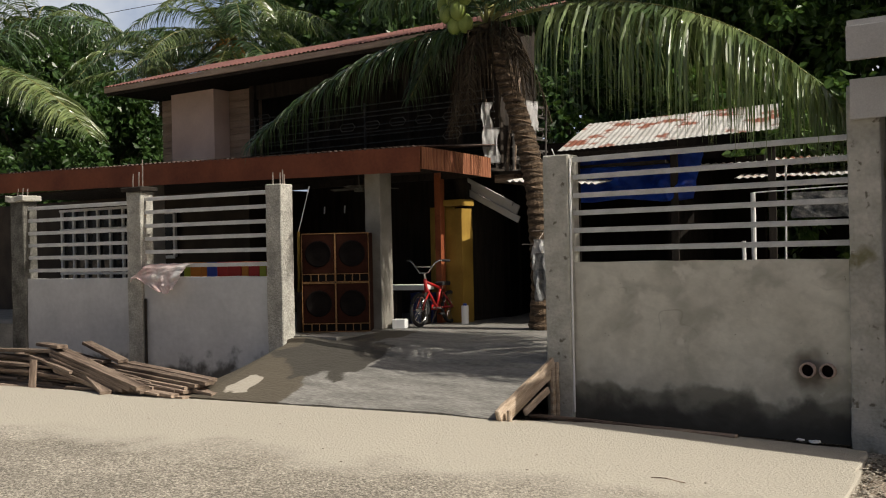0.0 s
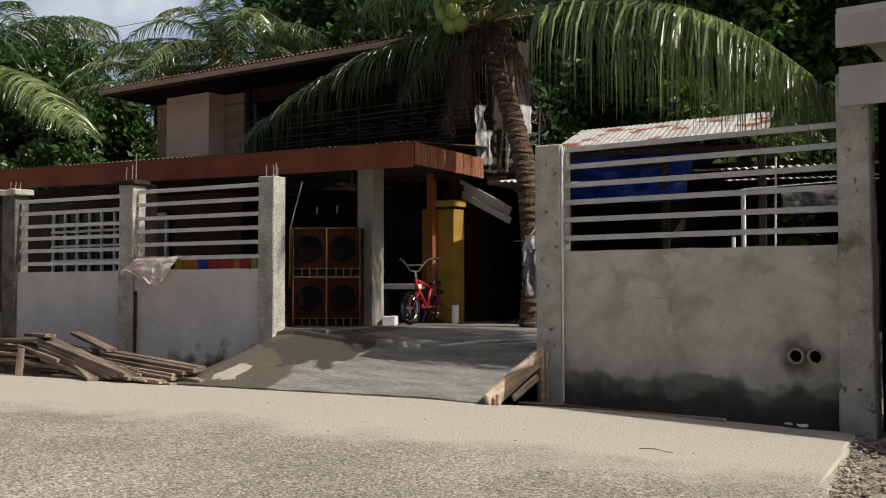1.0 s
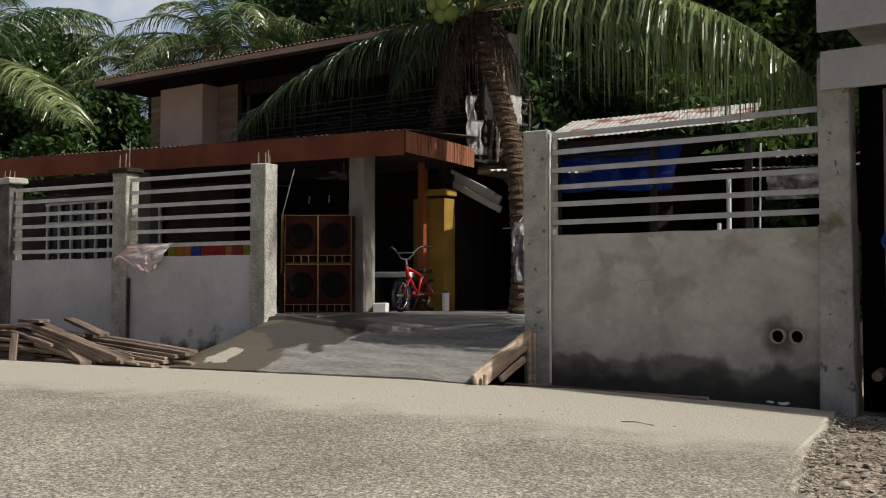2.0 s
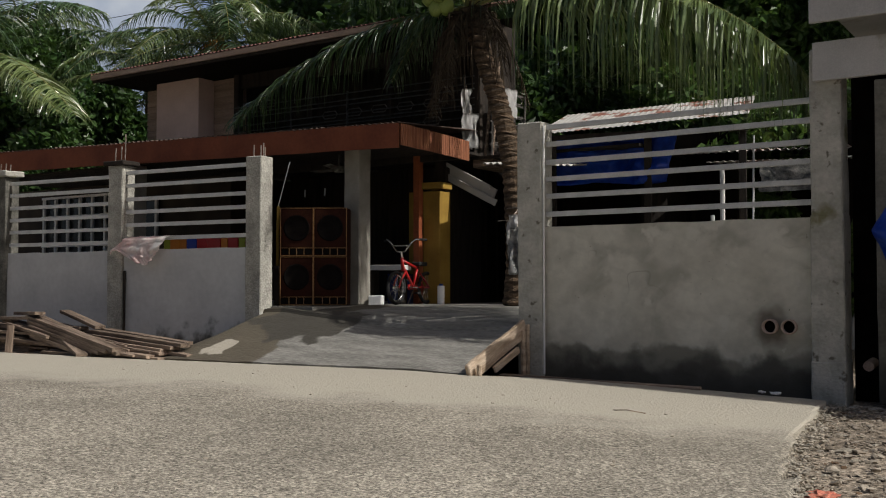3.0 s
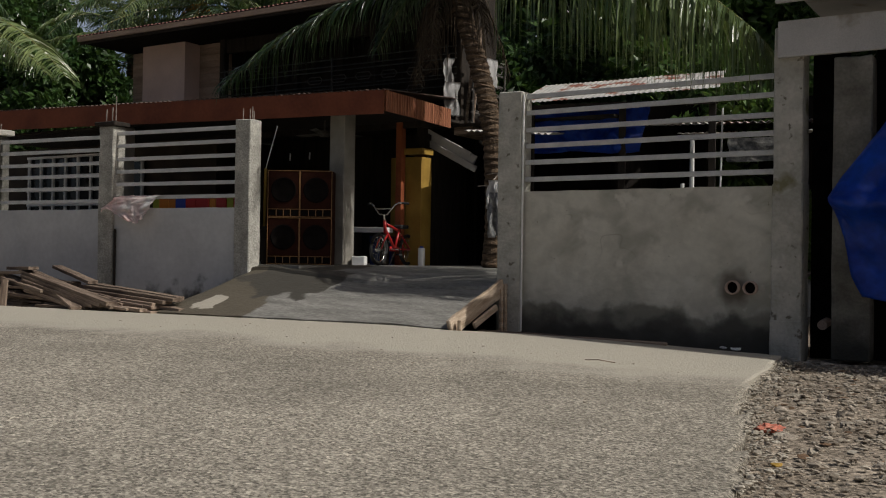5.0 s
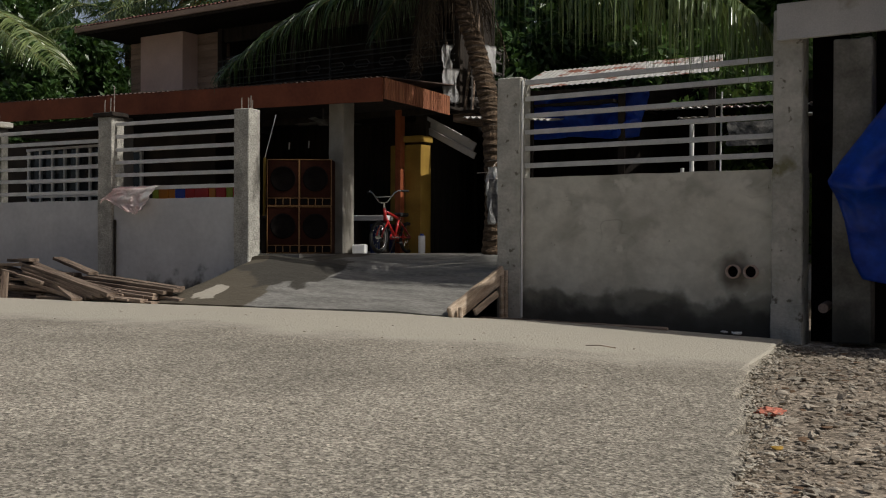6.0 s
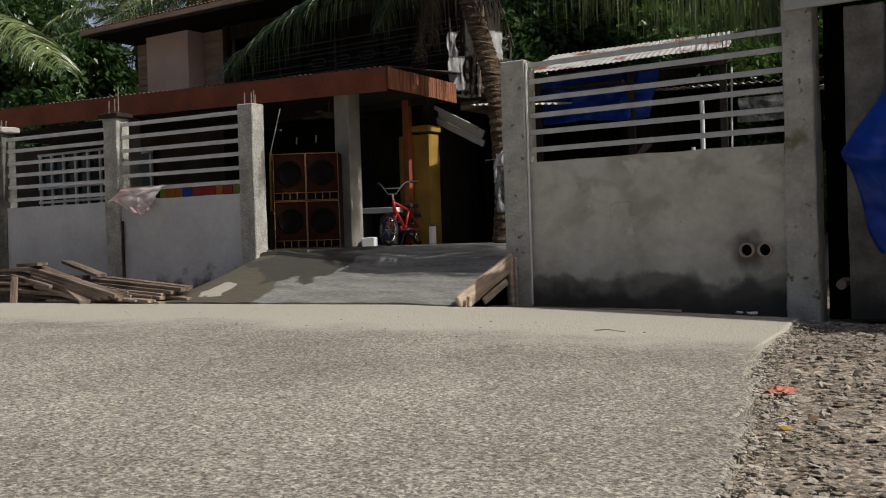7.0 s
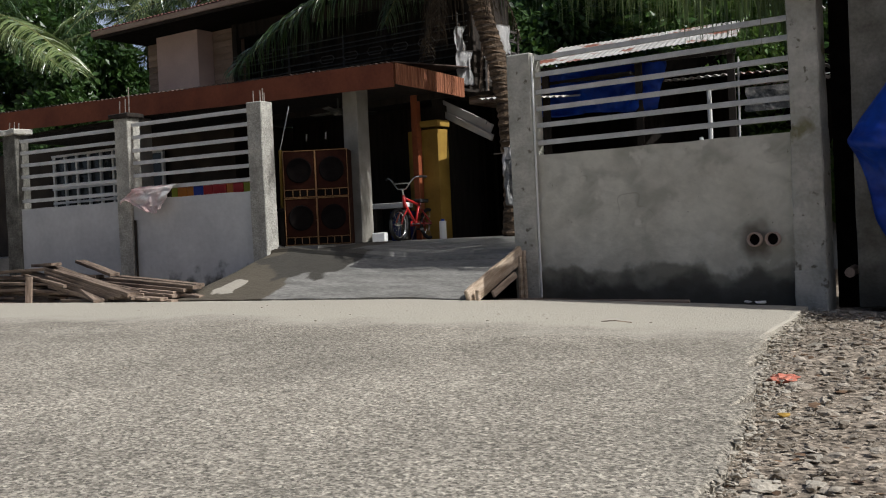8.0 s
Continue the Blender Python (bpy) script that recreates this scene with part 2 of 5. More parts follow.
M_WOOD = mat("weathered_plank", (0.075, 0.050, 0.037), (0.34, 0.26, 0.195), scale=5, rough=0.9, bump=0.5, fine=40, rand=0.35, stretch=(0.25, 3, 3))
M_BEAM = mat("formwork_timber", (0.30, 0.22, 0.15), (0.58, 0.47, 0.36), scale=5, rough=0.9, bump=0.5, fine=50, stretch=(3, 0.4, 3))
M_RUST = mat("red_oxide_fascia", (0.125, 0.034, 0.015), (0.20, 0.060, 0.026), scale=2.2, rough=0.7, bump=0.15, fine=25, speck=0.10, stretch=(0.8, 2, 0.8))
M_RIBBED = mat("streaked_red_sheet", (0.16, 0.05, 0.024), (0.36, 0.15, 0.075), scale=5, rough=0.7, bump=0.15, fine=25, speck=0.12, stretch=(2.4, 6, 0.5))
M_ROOF = mat("red_oxide_roofing", (0.11, 0.045, 0.036), (0.20, 0.09, 0.074), scale=3, rough=0.65, bump=0.15, speck=0.2)
M_CANOPY = mat("old_dark_roof_sheet", (0.05, 0.035, 0.028), (0.11, 0.075, 0.06), scale=4, rough=0.8, bump=0.2)
M_SHEET = mat("galvanised_sheet", (0.42, 0.41, 0.38), (0.60, 0.59, 0.56), scale=2.5, rough=0.55, bump=0.1, metal=0.2, speck=0.1)
blend_in(M_SHEET, (0.24, 0.09, 0.055), spots(2.2, 0.54, 0.60))
M_PINK = mat("pinkish_wall_board", (0.62, 0.47, 0.41), (0.72, 0.56, 0.49), scale=2, rough=0.85, bump=0.1, speck=0.08)
M_SIDING = mat("weatherboard", (0.30, 0.22, 0.165), (0.43, 0.325, 0.25), scale=4, rough=0.85, bump=0.3, stretch=(0.3, 2, 3), rand=0.12)
M_IRON = mat("dark_iron", (0.03, 0.03, 0.028), (0.07, 0.07, 0.065), scale=8, rough=0.6, bump=0.1, metal=0.3)
M_RAILING = mat("weathered_iron", (0.055, 0.052, 0.047), (0.13, 0.12, 0.11), scale=8, rough=0.6, bump=0.1, metal=0.3)
# Near-black base: deep shade of unlit interiors is put into the colour.
M_SHADE_BLACK = mat("soot_black_board", (0.006, 0.005, 0.004), (0.015, 0.012, 0.010), scale=4, rough=0.95, bump=0.3, stretch=(3, 3, 0.4), spec=0.1)
# Old wood, darkened further so interiors carry their shade in the colour.
M_DARKWOOD_SHADE = mat("dark_old_wood", (0.014, 0.011, 0.009), (0.036, 0.028, 0.021), scale=4, rough=0.9, bump=0.4, stretch=(3, 3, 0.4))
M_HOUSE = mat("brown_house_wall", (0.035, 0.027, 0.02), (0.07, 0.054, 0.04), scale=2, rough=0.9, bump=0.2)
M_PILLAR = mat("plastered_pillar", (0.22, 0.205, 0.172), (0.34, 0.318, 0.272), scale=3, rough=0.9, bump=0.2, speck=0.12)
M_YELLOW = mat("yellow_paint", (0.27, 0.16, 0.028), (0.38, 0.24, 0.045), scale=3, rough=0.7, bump=0.1, speck=0.1)
M_ORANGE = mat("red_brown_paint", (0.22, 0.055, 0.02), (0.32, 0.095, 0.035), scale=3, rough=0.7, bump=0.1)
M_WHITE = mat("white_paint", (0.70, 0.70, 0.68), (0.80, 0.80, 0.78), scale=2, rough=0.6, bump=0.05, speck=0.05)
# Loudspeaker carpet, also the black that paints shade in pipe and gap.
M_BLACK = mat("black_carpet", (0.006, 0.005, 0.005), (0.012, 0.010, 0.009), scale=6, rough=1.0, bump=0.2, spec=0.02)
M_SPKRED = mat("dark_red_speaker_paint", (0.020, 0.007, 0.004), (0.036, 0.011, 0.006), scale=5, rough=0.8, bump=0.1, spec=0.1)
M_GOLD = mat("yellow_speaker_trim", (0.24, 0.13, 0.05), (0.34, 0.19, 0.08), scale=5, rough=0.5, bump=0.05)
M_BLUETARP = mat("blue_tarpaulin", (0.008, 0.05, 0.42), (0.018, 0.10, 0.62), scale=3, rough=0.35, bump=0.5, fine=14, speck=0.15, spec=0.5)
M_SACK = mat("pink_white_sack", (0.84, 0.62, 0.59), (0.87, 0.85, 0.83), scale=4.0, rough=0.6, bump=0.2, fine=30, speck=0.08)
M_CLOTH = mat("white_cloth", (0.62, 0.61, 0.60), (0.78, 0.77, 0.76), scale=4, rough=0.9, bump=0.2, speck=0.08)
M_GREYCLOTH = mat("grey_print_cloth", (0.18, 0.19, 0.20), (0.55, 0.54, 0.52), scale=11, rough=0.9, bump=0.2)
M_RED = mat("red_plastic", (0.36, 0.012, 0.012), (0.42, 0.02, 0.018), scale=3, rough=0.35, bump=0.0, speck=0.05, spec=0.5)
M_SCRAP = mat("faded_red_plastic", (0.44, 0.13, 0.085), (0.54, 0.21, 0.14), scale=8, rough=0.7, bump=0.1)
M_BLUE = mat("blue_plastic", (0.010, 0.04, 0.30), (0.014, 0.055, 0.38), scale=3, rough=0.35, bump=0.0, speck=0.05, spec=0.5)
M_CRATE = mat("dark_blue_crate", (0.006, 0.018, 0.10), (0.010, 0.028, 0.15), scale=3, rough=0.45, bump=0.0, speck=0.1, spec=0.4)
M_GREEN = mat("lime_plastic", (0.26, 0.30, 0.02), (0.30, 0.34, 0.03), scale=3, rough=0.35, bump=0.0, speck=0.05, spec=0.5)
M_AMBER = mat("amber_plastic", (0.48, 0.16, 0.012), (0.54, 0.20, 0.02), scale=3, rough=0.35, bump=0.0, speck=0.05, spec=0.5)
M_CHROME = mat("chrome", (0.72, 0.72, 0.70), (0.78, 0.78, 0.76), rough=0.25, metal=1.0, bump=0.0, speck=0.03)
M_RUBBER = mat("black_rubber", (0.018, 0.018, 0.018), (0.03, 0.03, 0.03), rough=0.8, bump=0.2)
M_GLASSDARK = mat("dark_window_glass", (0.02, 0.022, 0.025), (0.03, 0.032, 0.036), rough=0.08, bump=0.0, speck=0.02, spec=0.6)
M_PVC = mat("orange_brown_drain_pipe", (0.40, 0.29, 0.23), (0.52, 0.40, 0.33), scale=6, rough=0.6, bump=0.1)
M_TRUNK = mat("palm_bark", (0.055, 0.038, 0.024), (0.18, 0.125, 0.08), scale=5, rough=0.95, bump=0.8, fine=30, speck=0.4, stretch=(1, 1, 2.2))
def rings(scale):
    def build(n, l):
        co, wv, r = n.new("ShaderNodeTexCoord"), n.new("ShaderNodeTexWave"), n.new("ShaderNodeMapRange")
        wv.bands_direction = "Z"
        wv.inputs["Scale"].default_value, wv.inputs["Distortion"].default_value, wv.inputs["Detail Scale"].default_value = scale, 2.2, 2.5
        l.new(co.outputs["Object"], wv.inputs[0])
        l.new(wv.outputs["Fac"], r.inputs[0])
        r.inputs[1].default_value, r.inputs[2].default_value, r.inputs[3].default_value, r.inputs[4].default_value = 0.05, 0.45, 0.62, 0.0
        return r.outputs[0]
    return build


blend_in(M_TRUNK, (0.022, 0.016, 0.011), rings(3.0))
M_BARK = mat("tree_bark", (0.06, 0.05, 0.04), (0.14, 0.12, 0.09), scale=4, rough=0.95, bump=0.7, stretch=(2, 2, 0.5))
M_FROND = leaf_mat("palm_leaflet", (0.018, 0.044, 0.014), (0.058, 0.10, 0.034), (0.08, 0.14, 0.03), 0.12, 0.34, 0.5)
M_FROND_Y = leaf_mat("yellowing_palm_leaflet", (0.045, 0.085, 0.026), (0.19, 0.24, 0.09), (0.22, 0.29, 0.07), 0.22, 0.28, 0.7)
M_RACHIS = mat("frond_stalk", (0.16, 0.17, 0.05), (0.26, 0.24, 0.09), scale=5, rough=0.6, bump=0.1)
M_DRY = mat("dry_frond", (0.028, 0.021, 0.013), (0.075, 0.055, 0.034), scale=6, rough=0.95, bump=0.3)
M_FRUIT = mat("orange_flower_stalk", (0.42, 0.17, 0.03), (0.52, 0.28, 0.07), scale=6, rough=0.8, bump=0.2)
M_COCO = mat("green_coconut", (0.16, 0.22, 0.045), (0.26, 0.32, 0.09), scale=5, rough=0.45, bump=0.1, speck=0.12)
M_LEAF = leaf_mat("broad_leaf", (0.018, 0.046, 0.012), (0.056, 0.105, 0.027), (0.09, 0.17, 0.03), 0.2, 0.32)
M_LEAF_B = leaf_mat("broad_leaf_bright", (0.036, 0.09, 0.018), (0.10, 0.17, 0.038), (0.14, 0.24, 0.04), 0.22, 0.32)


M_CLOUD = bpy.data.materials.new("bright_cloud")
M_CLOUD.use_nodes = True
cn, cl = M_CLOUD.node_tree.nodes, M_CLOUD.node_tree.links
cn.remove(cn["Principled BSDF"])
em, ns, rp, tc = cn.new("ShaderNodeEmission"), cn.new("ShaderNodeTexNoise"), cn.new("ShaderNodeValToRGB"), cn.new("ShaderNodeTexCoord")
ns.inputs["Scale"].default_value, ns.inputs["Detail"].default_value = 0.012, 6
rp.color_ramp.elements[0].position, rp.color_ramp.elements[1].position = 0.35, 0.65
rp.color_ramp.elements[0].color, rp.color_ramp.elements[1].color = (0.26, 0.34, 0.50, 1), (0.60, 0.64, 0.70, 1)
cl.new(tc.outputs["Object"], ns.inputs[0])
cl.new(ns.outputs[0], rp.inputs[0])
cl.new(rp.outputs[0], em.inputs[0])
cl.new(em.outputs[0], cn["Material Output"].inputs[0])


# ---- mesh helpers ----
def thing(name, loc=(0, 0, 0), rz=0.0, label="", category="", group="", kind="", rx=0.0, ry=0.0):
    ob = new(name)
    ob.empty_display_size = 0.1
    ob.matrix_basis = pose(*loc, rx, ry, rz)
    return tagged(ob, label, category, group, kind)


def part(name, bm, material, parent=None, label="", smooth=False, at=None):
    """Links a bmesh as one mesh object under a thing or a part; at: its own pose there."""
    me = bpy.data.meshes.new(name)
    if smooth:
        for f in bm.faces:
            f.smooth = True
    bm.to_mesh(me)
    bm.free()
    me.materials.append(material)
    ob = new(name, me)
    ob.parent = parent
    if at is not None:
        ob.matrix_basis = at
    return tagged(ob, label) if label else ob


def again(ob, at):
    """Another object on the same mesh, under the same parent."""
    o = new(ob.name.split(".")[0], ob.data)
    o.parent, o.matrix_basis = ob.parent, at
    return o


def box(x0, x1, y0, y1, z0, z1, bev=0.0, m=None, bm=None):
    bm = bm or bmesh.new()
    vs = [bm.verts.new((x, y, z)) for z in (z0, z1) for y in (y0, y1) for x in (x0, x1)]
    fs = [bm.faces.new([vs[i] for i in q]) for q in ((0, 2, 3, 1), (4, 5, 7, 6), (0, 1, 5, 4), (2, 6, 7, 3), (0, 4, 6, 2), (1, 3, 7, 5))]
    if bev:
        bmesh.ops.bevel(bm, geom=list({e for f in fs for e in f.edges}), offset=bev, segments=2, profile=0.6, affect="EDGES")
    if m is not None:
        bmesh.ops.transform(bm, matrix=m, verts=bm.verts)
    return bm


def rough_box(x0, x1, y0, y1, z0, z1, cuts=6, amount=0.01, seed=0.0, edge=0.012):
    """A box whose faces are uneven, for cast concrete and old timber."""
    bm = box(x0, x1, y0, y1, z0, z1)
    bmesh.ops.subdivide_edges(bm, edges=[e for e in bm.edges if e.calc_length() > 0.15], cuts=cuts, use_grid_fill=True)
    bmesh.ops.bevel(bm, geom=[e for e in bm.edges if e.calc_face_angle(0) > 0.5], offset=edge, segments=1, affect="EDGES")
    for v in bm.verts:
        v.co += noise.noise_vector(v.co * 5 + Vector((seed, seed, 0))) * amount
    return bm


def tube(points, r, n=8, bm=None, r2=None, closed=False):
    bm = bm or bmesh.new()
    pts = [Vector(p) for p in points]
    rings = []
    for i, p in enumerate(pts):
        a = pts[i - 1] if i or closed else p
        b = pts[(i + 1) % len(pts)] if i < len(pts) - 1 or closed else p
        d = (b - a).normalized()
        u = d.cross(Vector((0, 0, 1)) if abs(d.z) < 0.9 else Vector((1, 0, 0))).normalized()
        w = d.cross(u)
        rr = r if r2 is None else r + (r2 - r) * i / (len(pts) - 1)
        rings.append([bm.verts.new(p + (u * math.cos(k * math.tau / n) + w * math.sin(k * math.tau / n)) * rr) for k in range(n)])
    for a, b in zip(rings, rings[1:] + (rings[:1] if closed else [])):
        for k in range(n):
            bm.faces.new((a[k], a[(k + 1) % n], b[(k + 1) % n], b[k]))
    if not closed:
        bm.faces.new(rings[0][::-1])
        bm.faces.new(rings[-1])
    return bm


def corrugated(width, depth, rise, pitch=0.11, amp=0.014, thick=0.004, bend=0.0):
    """A corrugated sheet from the local origin: width along x, depth along y, rising by rise."""
    bm = bmesh.new()
    nx, ny = int(width / pitch * 6), 4
    rows = []
    for s in (0, 1):
        for j in range(ny + 1):
            v = j / ny
            rows.append([bm.verts.new((width * i / nx, depth * v, rise * v + amp * math.sin(i / 6 * math.tau) - s * thick + bend * math.sin(v * math.pi)
                                       + 0.012 * noise.noise(Vector((width * i / nx, depth * v, rise))))) for i in range(nx + 1)])
    for s in (0, 1):
        for j in range(ny):
            a, b = rows[s * (ny + 1) + j], rows[s * (ny + 1) + j + 1]
            for i in range(nx):
                q = (a[i], a[i + 1], b[i + 1], b[i])
                bm.faces.new(q if s == 0 else q[::-1])
    for j in (0, ny):
        a, b = rows[j], rows[ny + 1 + j]
        for i in range(nx):
            bm.faces.new((a[i], b[i], b[i + 1], a[i + 1]))
    return bm


def cloth(w, h, nx, ny, depth, seed, hem=0.0):
    """A hanging sheet, width w along x and height h down from z = 0, with folds."""
    bm = bmesh.new()
    g = []
    for j in range(ny + 1):
        v = j / ny
        g.append([bm.verts.new((w * (i / nx - 0.5) * (1 - hem * v) + 0.05 * noise.noise(Vector((seed, v * 3, i / nx * 2))),
                                depth * (noise.noise(Vector((i / nx * 4 + seed, v * 1.5, seed))) + 0.5 * noise.noise(Vector((i / nx * 11, v * 5, seed)))),
                                -h * v * (1 + 0.16 * noise.noise(Vector((i / nx * 3, seed, 1)))))) for i in range(nx + 1)])
    for j in range(ny):
        for i in range(nx):
            bm.faces.new((g[j][i], g[j + 1][i], g[j + 1][i + 1], g[j][i + 1]))
    bmesh.ops.solidify(bm, geom=bm.faces[:], thickness=0.006)
    return bm


def road_z(x):
    return -1.60 - 0.033 * max(-1.0, min(6.0, x))


# ---- ground and road ----
def sheet(name, columns, material, label, kind="structure", thick=0.0):
    """A surface of columns of points, closed downwards by thick."""
    bm = bmesh.new()
    g = [[bm.verts.new(p) for p in c] for c in columns]
    for a, b in zip(g, g[1:]):
        for j in range(len(a) - 1):
            bm.faces.new((a[j], b[j], b[j + 1], a[j + 1]))
    bmesh.ops.recalc_face_normals(bm, faces=bm.faces)
    if sum(f.normal.z for f in bm.faces) < 0:
        bmesh.ops.reverse_faces(bm, faces=bm.faces)
    if thick:
        low = bmesh.ops.extrude_face_region(bm, geom=bm.faces[:])
        for v in low["geom"]:
            if isinstance(v, bmesh.types.BMVert):
                v.co.z -= thick
        bmesh.ops.recalc_face_normals(bm, faces=bm.faces)
    return tagged(part(name, bm, material), label, "ground", kind=kind)


def lin(x, table):
    return float(np.interp(x, [a for a, b in table], [b for a, b in table]))


GX = [-600, -200, -80, -40] + [-30 + 1.5 * i for i in range(40)] + [40, 80, 200, 600]
sheet("ground", [[(x, y, -1.80 + (0.03 * noise.noise(Vector((x, y, 0)) * 0.7) if abs(x) < 40 else 0)) for y in GX] for x in GX],
      M_GROUND, "bare brown dirt ground with stones beside the road")

FAR_EDGE = [(-60, -9.0), (-20, -3.6), (-7.56, -1.95), (-4.16, -1.56), (-0.32, -1.07), (0.43, -0.66), (1.78, -0.45), (3.12, -0.38), (3.36, -2.2), (3.52, -3.3), (4.1, -5.3), (4.5, -7.2), (5.3, -11), (6.6, -17)]
RX = [-60, -40, -20, -12, -9] + [-8 + 0.12 * i for i in range(93)] + [3.12 + 0.03 * i for i in range(117)]
cols = []
for x in RX:
    e = lin(x, FAR_EDGE) + (0.05 * noise.noise(Vector((x * 4, 0, 0))) if x < 3.1 else 0.35 * noise.noise(Vector((x * 9, 0, 0))) + 0.25 * noise.noise(Vector((x * 31, 0, 0))))
    cols.append([(x + (0.03 * noise.noise(Vector((t * 9, x, 0))) if x > 3.1 else 0), -17.2 + (e + 17.2) * t, road_z(x) - 0.012 * max(0, t - 0.985) / 0.015) for t in (0, 0.2, 0.4, 0.55, 0.7, 0.8, 0.88, 0.93, 0.96, 0.985, 1)])
road = sheet("road", cols, M_ROAD, "pale concrete road, worn to its aggregate, smooth along the far side", thick=0.16)

verge = sheet("ground_verge", [[(x, y, -1.66 + 0.03 * noise.noise(Vector((x, y, 3)))) for y in (-2.6 + 0.09 * min(x + 4, 0), -1.6, -0.9, 0.4)] for x in [-60 + 2 * i for i in range(25)] + [-11 + 0.5 * i for i in range(14)]],
              M_GROUND, "dirt verge between the road and the fence")

# yard floor and the ramp to the road
bm = box(-30, 1.5, 1.15, 14, -1.95, -0.95)
box(-30, -3.5, 0.1, 1.15, -1.95, -0.95, bm=bm)
box(-0.3, 1.5, 0.1, 1.15, -1.95, -0.95, bm=bm)
tagged(part("floor_yard", bm, M_FLOOR), "smooth grey concrete yard floor behind the gate opening", "floor", kind="structure")
cols = []
for i in range(61):
    u = i / 60
    x = -4.95 + 4.68 * u
    rise = min(1, max(0, (x + 4.95) / 0.75)) ** 0.6
    fy = lin(x, FAR_EDGE) - 0.06
    sill = -0.965 - 0.175 * min(1, max(0, (x + 3.9) / 2.0))
    c = []
    for y in [1.2 - 0.1 * j for j in range(12)] + [0.0, -0.05] + [-0.07 + (fy + 0.07) * j / 14 for j in range(15)]:
        if y > -0.06:
            z = -0.946 + (sill + 0.946) * max(0, (1.2 - y) / 1.25) ** 1.3
        else:
            f = (y + 0.06) / (fy + 0.06)
            z = sill - 0.05 + (road_z(x) + 0.012 - sill + 0.05) * f ** 1.05
        base = -1.63 if y > fy + 0.05 else road_z(x) + 0.004
        z = base + (z - base) * rise if x < -4.2 else z
        c.append((x, min(y, 0.16) if x < -4.1 else y, z + 0.010 * noise.noise(Vector((x, y, 0)) * 3)))
    cols.append(c)
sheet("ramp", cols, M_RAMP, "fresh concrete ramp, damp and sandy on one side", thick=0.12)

# gravel beside the road
rng = np.random.default_rng(4)


def scatter_stones(name, count, region, size, material, label, thick=(0.18, 0.5)):
    """Many small angular stones as one mesh; region(rng) gives x, y, z."""
    ico = bmesh.new()
    bmesh.ops.create_icosphere(ico, subdivisions=1, radius=1)
    ico.verts.ensure_lookup_table()
    base = np.array([v.co[:] for v in ico.verts])
    tri = np.array([[v.index for v in f.verts] for f in ico.faces])
    ico.free()
    n = len(base)
    vs, fs = [], []
    for k in range(count):
        p = region()
        s = size[0] * (size[1] / size[0]) ** (rng.random() ** 2.6)
        a = rng.random() * 6.28
        v = (base + rng.normal(0, 0.17, (n, 3))) * (s, s * rng.uniform(0.5, 1), s * rng.uniform(*thick))
        c, d = math.cos(a), math.sin(a)
        vs.append(v @ np.array([[c, d, 0], [-d, c, rng.normal(0, 0.2)], [0, 0, 1]]) + p)
        fs.append(tri + n * k)
    me = bpy.data.meshes.new(name)
    me.from_pydata(np.concatenate(vs).tolist(), [], np.concatenate(fs).tolist())
    me.materials.append(material)
    return tagged(new(name, me), label, "gravel", kind="stuff")


def beside_road():
    while True:
        y = -0.15 - 9.5 * rng.random() ** 1.2
        x = 3.0 + 5.0 * rng.random()
        if y > lin(x, FAR_EDGE) + 0.02 * rng.random() or x > 6.6:
            return x, y, -1.795 + 0.02 * rng.random()


scatter_stones("gravel", 21000, beside_road, (0.005, 0.042), M_STONE, "loose grey stones and grit on bare dirt")
scatter_stones("flat_stones", 260, beside_road, (0.03, 0.075), M_RUBBLE, "flat stone chips trodden into the dirt", (0.08, 0.2))
scatter_stones("dead_leaves", 420, beside_road, (0.02, 0.055), M_DEADLEAF, "dry brown leaf scraps lying on the dirt", (0.04, 0.12))
def along_edge():
    y = -0.4 - 8.5 * rng.random()
    x = float(np.interp(-y, [-b for a, b in FAR_EDGE[7:]], [a for a, b in FAR_EDGE[7:]])) + abs(rng.normal(0.03, 0.09))
    return x, y, -1.785 + 0.06 * rng.random()


scatter_stones("edge_rubble", 1700, along_edge, (0.006, 0.028), M_RUBBLE, "crumbled concrete bits along the road edge")
scatter_stones("grit", 260, lambda: (lambda x, y: (x, y, road_z(x) + 0.002))(rng.uniform(-4, 3), rng.uniform(-8, -2.2)), (0.006, 0.022), M_STONE, "small loose stones lying on the road")


# ---- fences ----
def rails(parent, x0, x1, top, count=6, step=0.185, tip=0.0):
    bm = box(0, x1 - x0, -0.02, 0.02, -0.028, 0.028, 0.006)
    first = part("rail", bm, M_RAIL, parent, "grey painted steel flat rail", at=pose(x0, 0.10, top, 0, tip, 0))
    for k in range(1, count):
        again(first, pose(x0, 0.10, top - step * k + 0.004 * math.sin(k * 2.1), 0, tip * (1 - k / count) + 0.12 * math.sin(k * 3.3), 0))


def post(parent, x0, x1, y0, y1, z0, z1, seed, label="rough cast concrete post", material=None):
    return part("post", rough_box(x0, x1, y0, y1, z0, z1, 9, 0.012, seed), material or M_POST, parent, label)


def rebar(parent, x, y, z, heights, bend=0.0):
    for k, h in enumerate(heights):
        dx, dy = (-0.07, 0.06, 0.0, 0.05)[k % 4], (-0.05, -0.06, 0.07, 0.04)[k % 4]
        part("bar", tube([(x + dx, y + dy, z - 0.05), (x + dx + bend * k * 0.3, y + dy, z + h * 0.5), (x + dx + bend, y + dy, z + h)], 0.009, 6), M_STEEL, parent, "bare steel reinforcing bar")


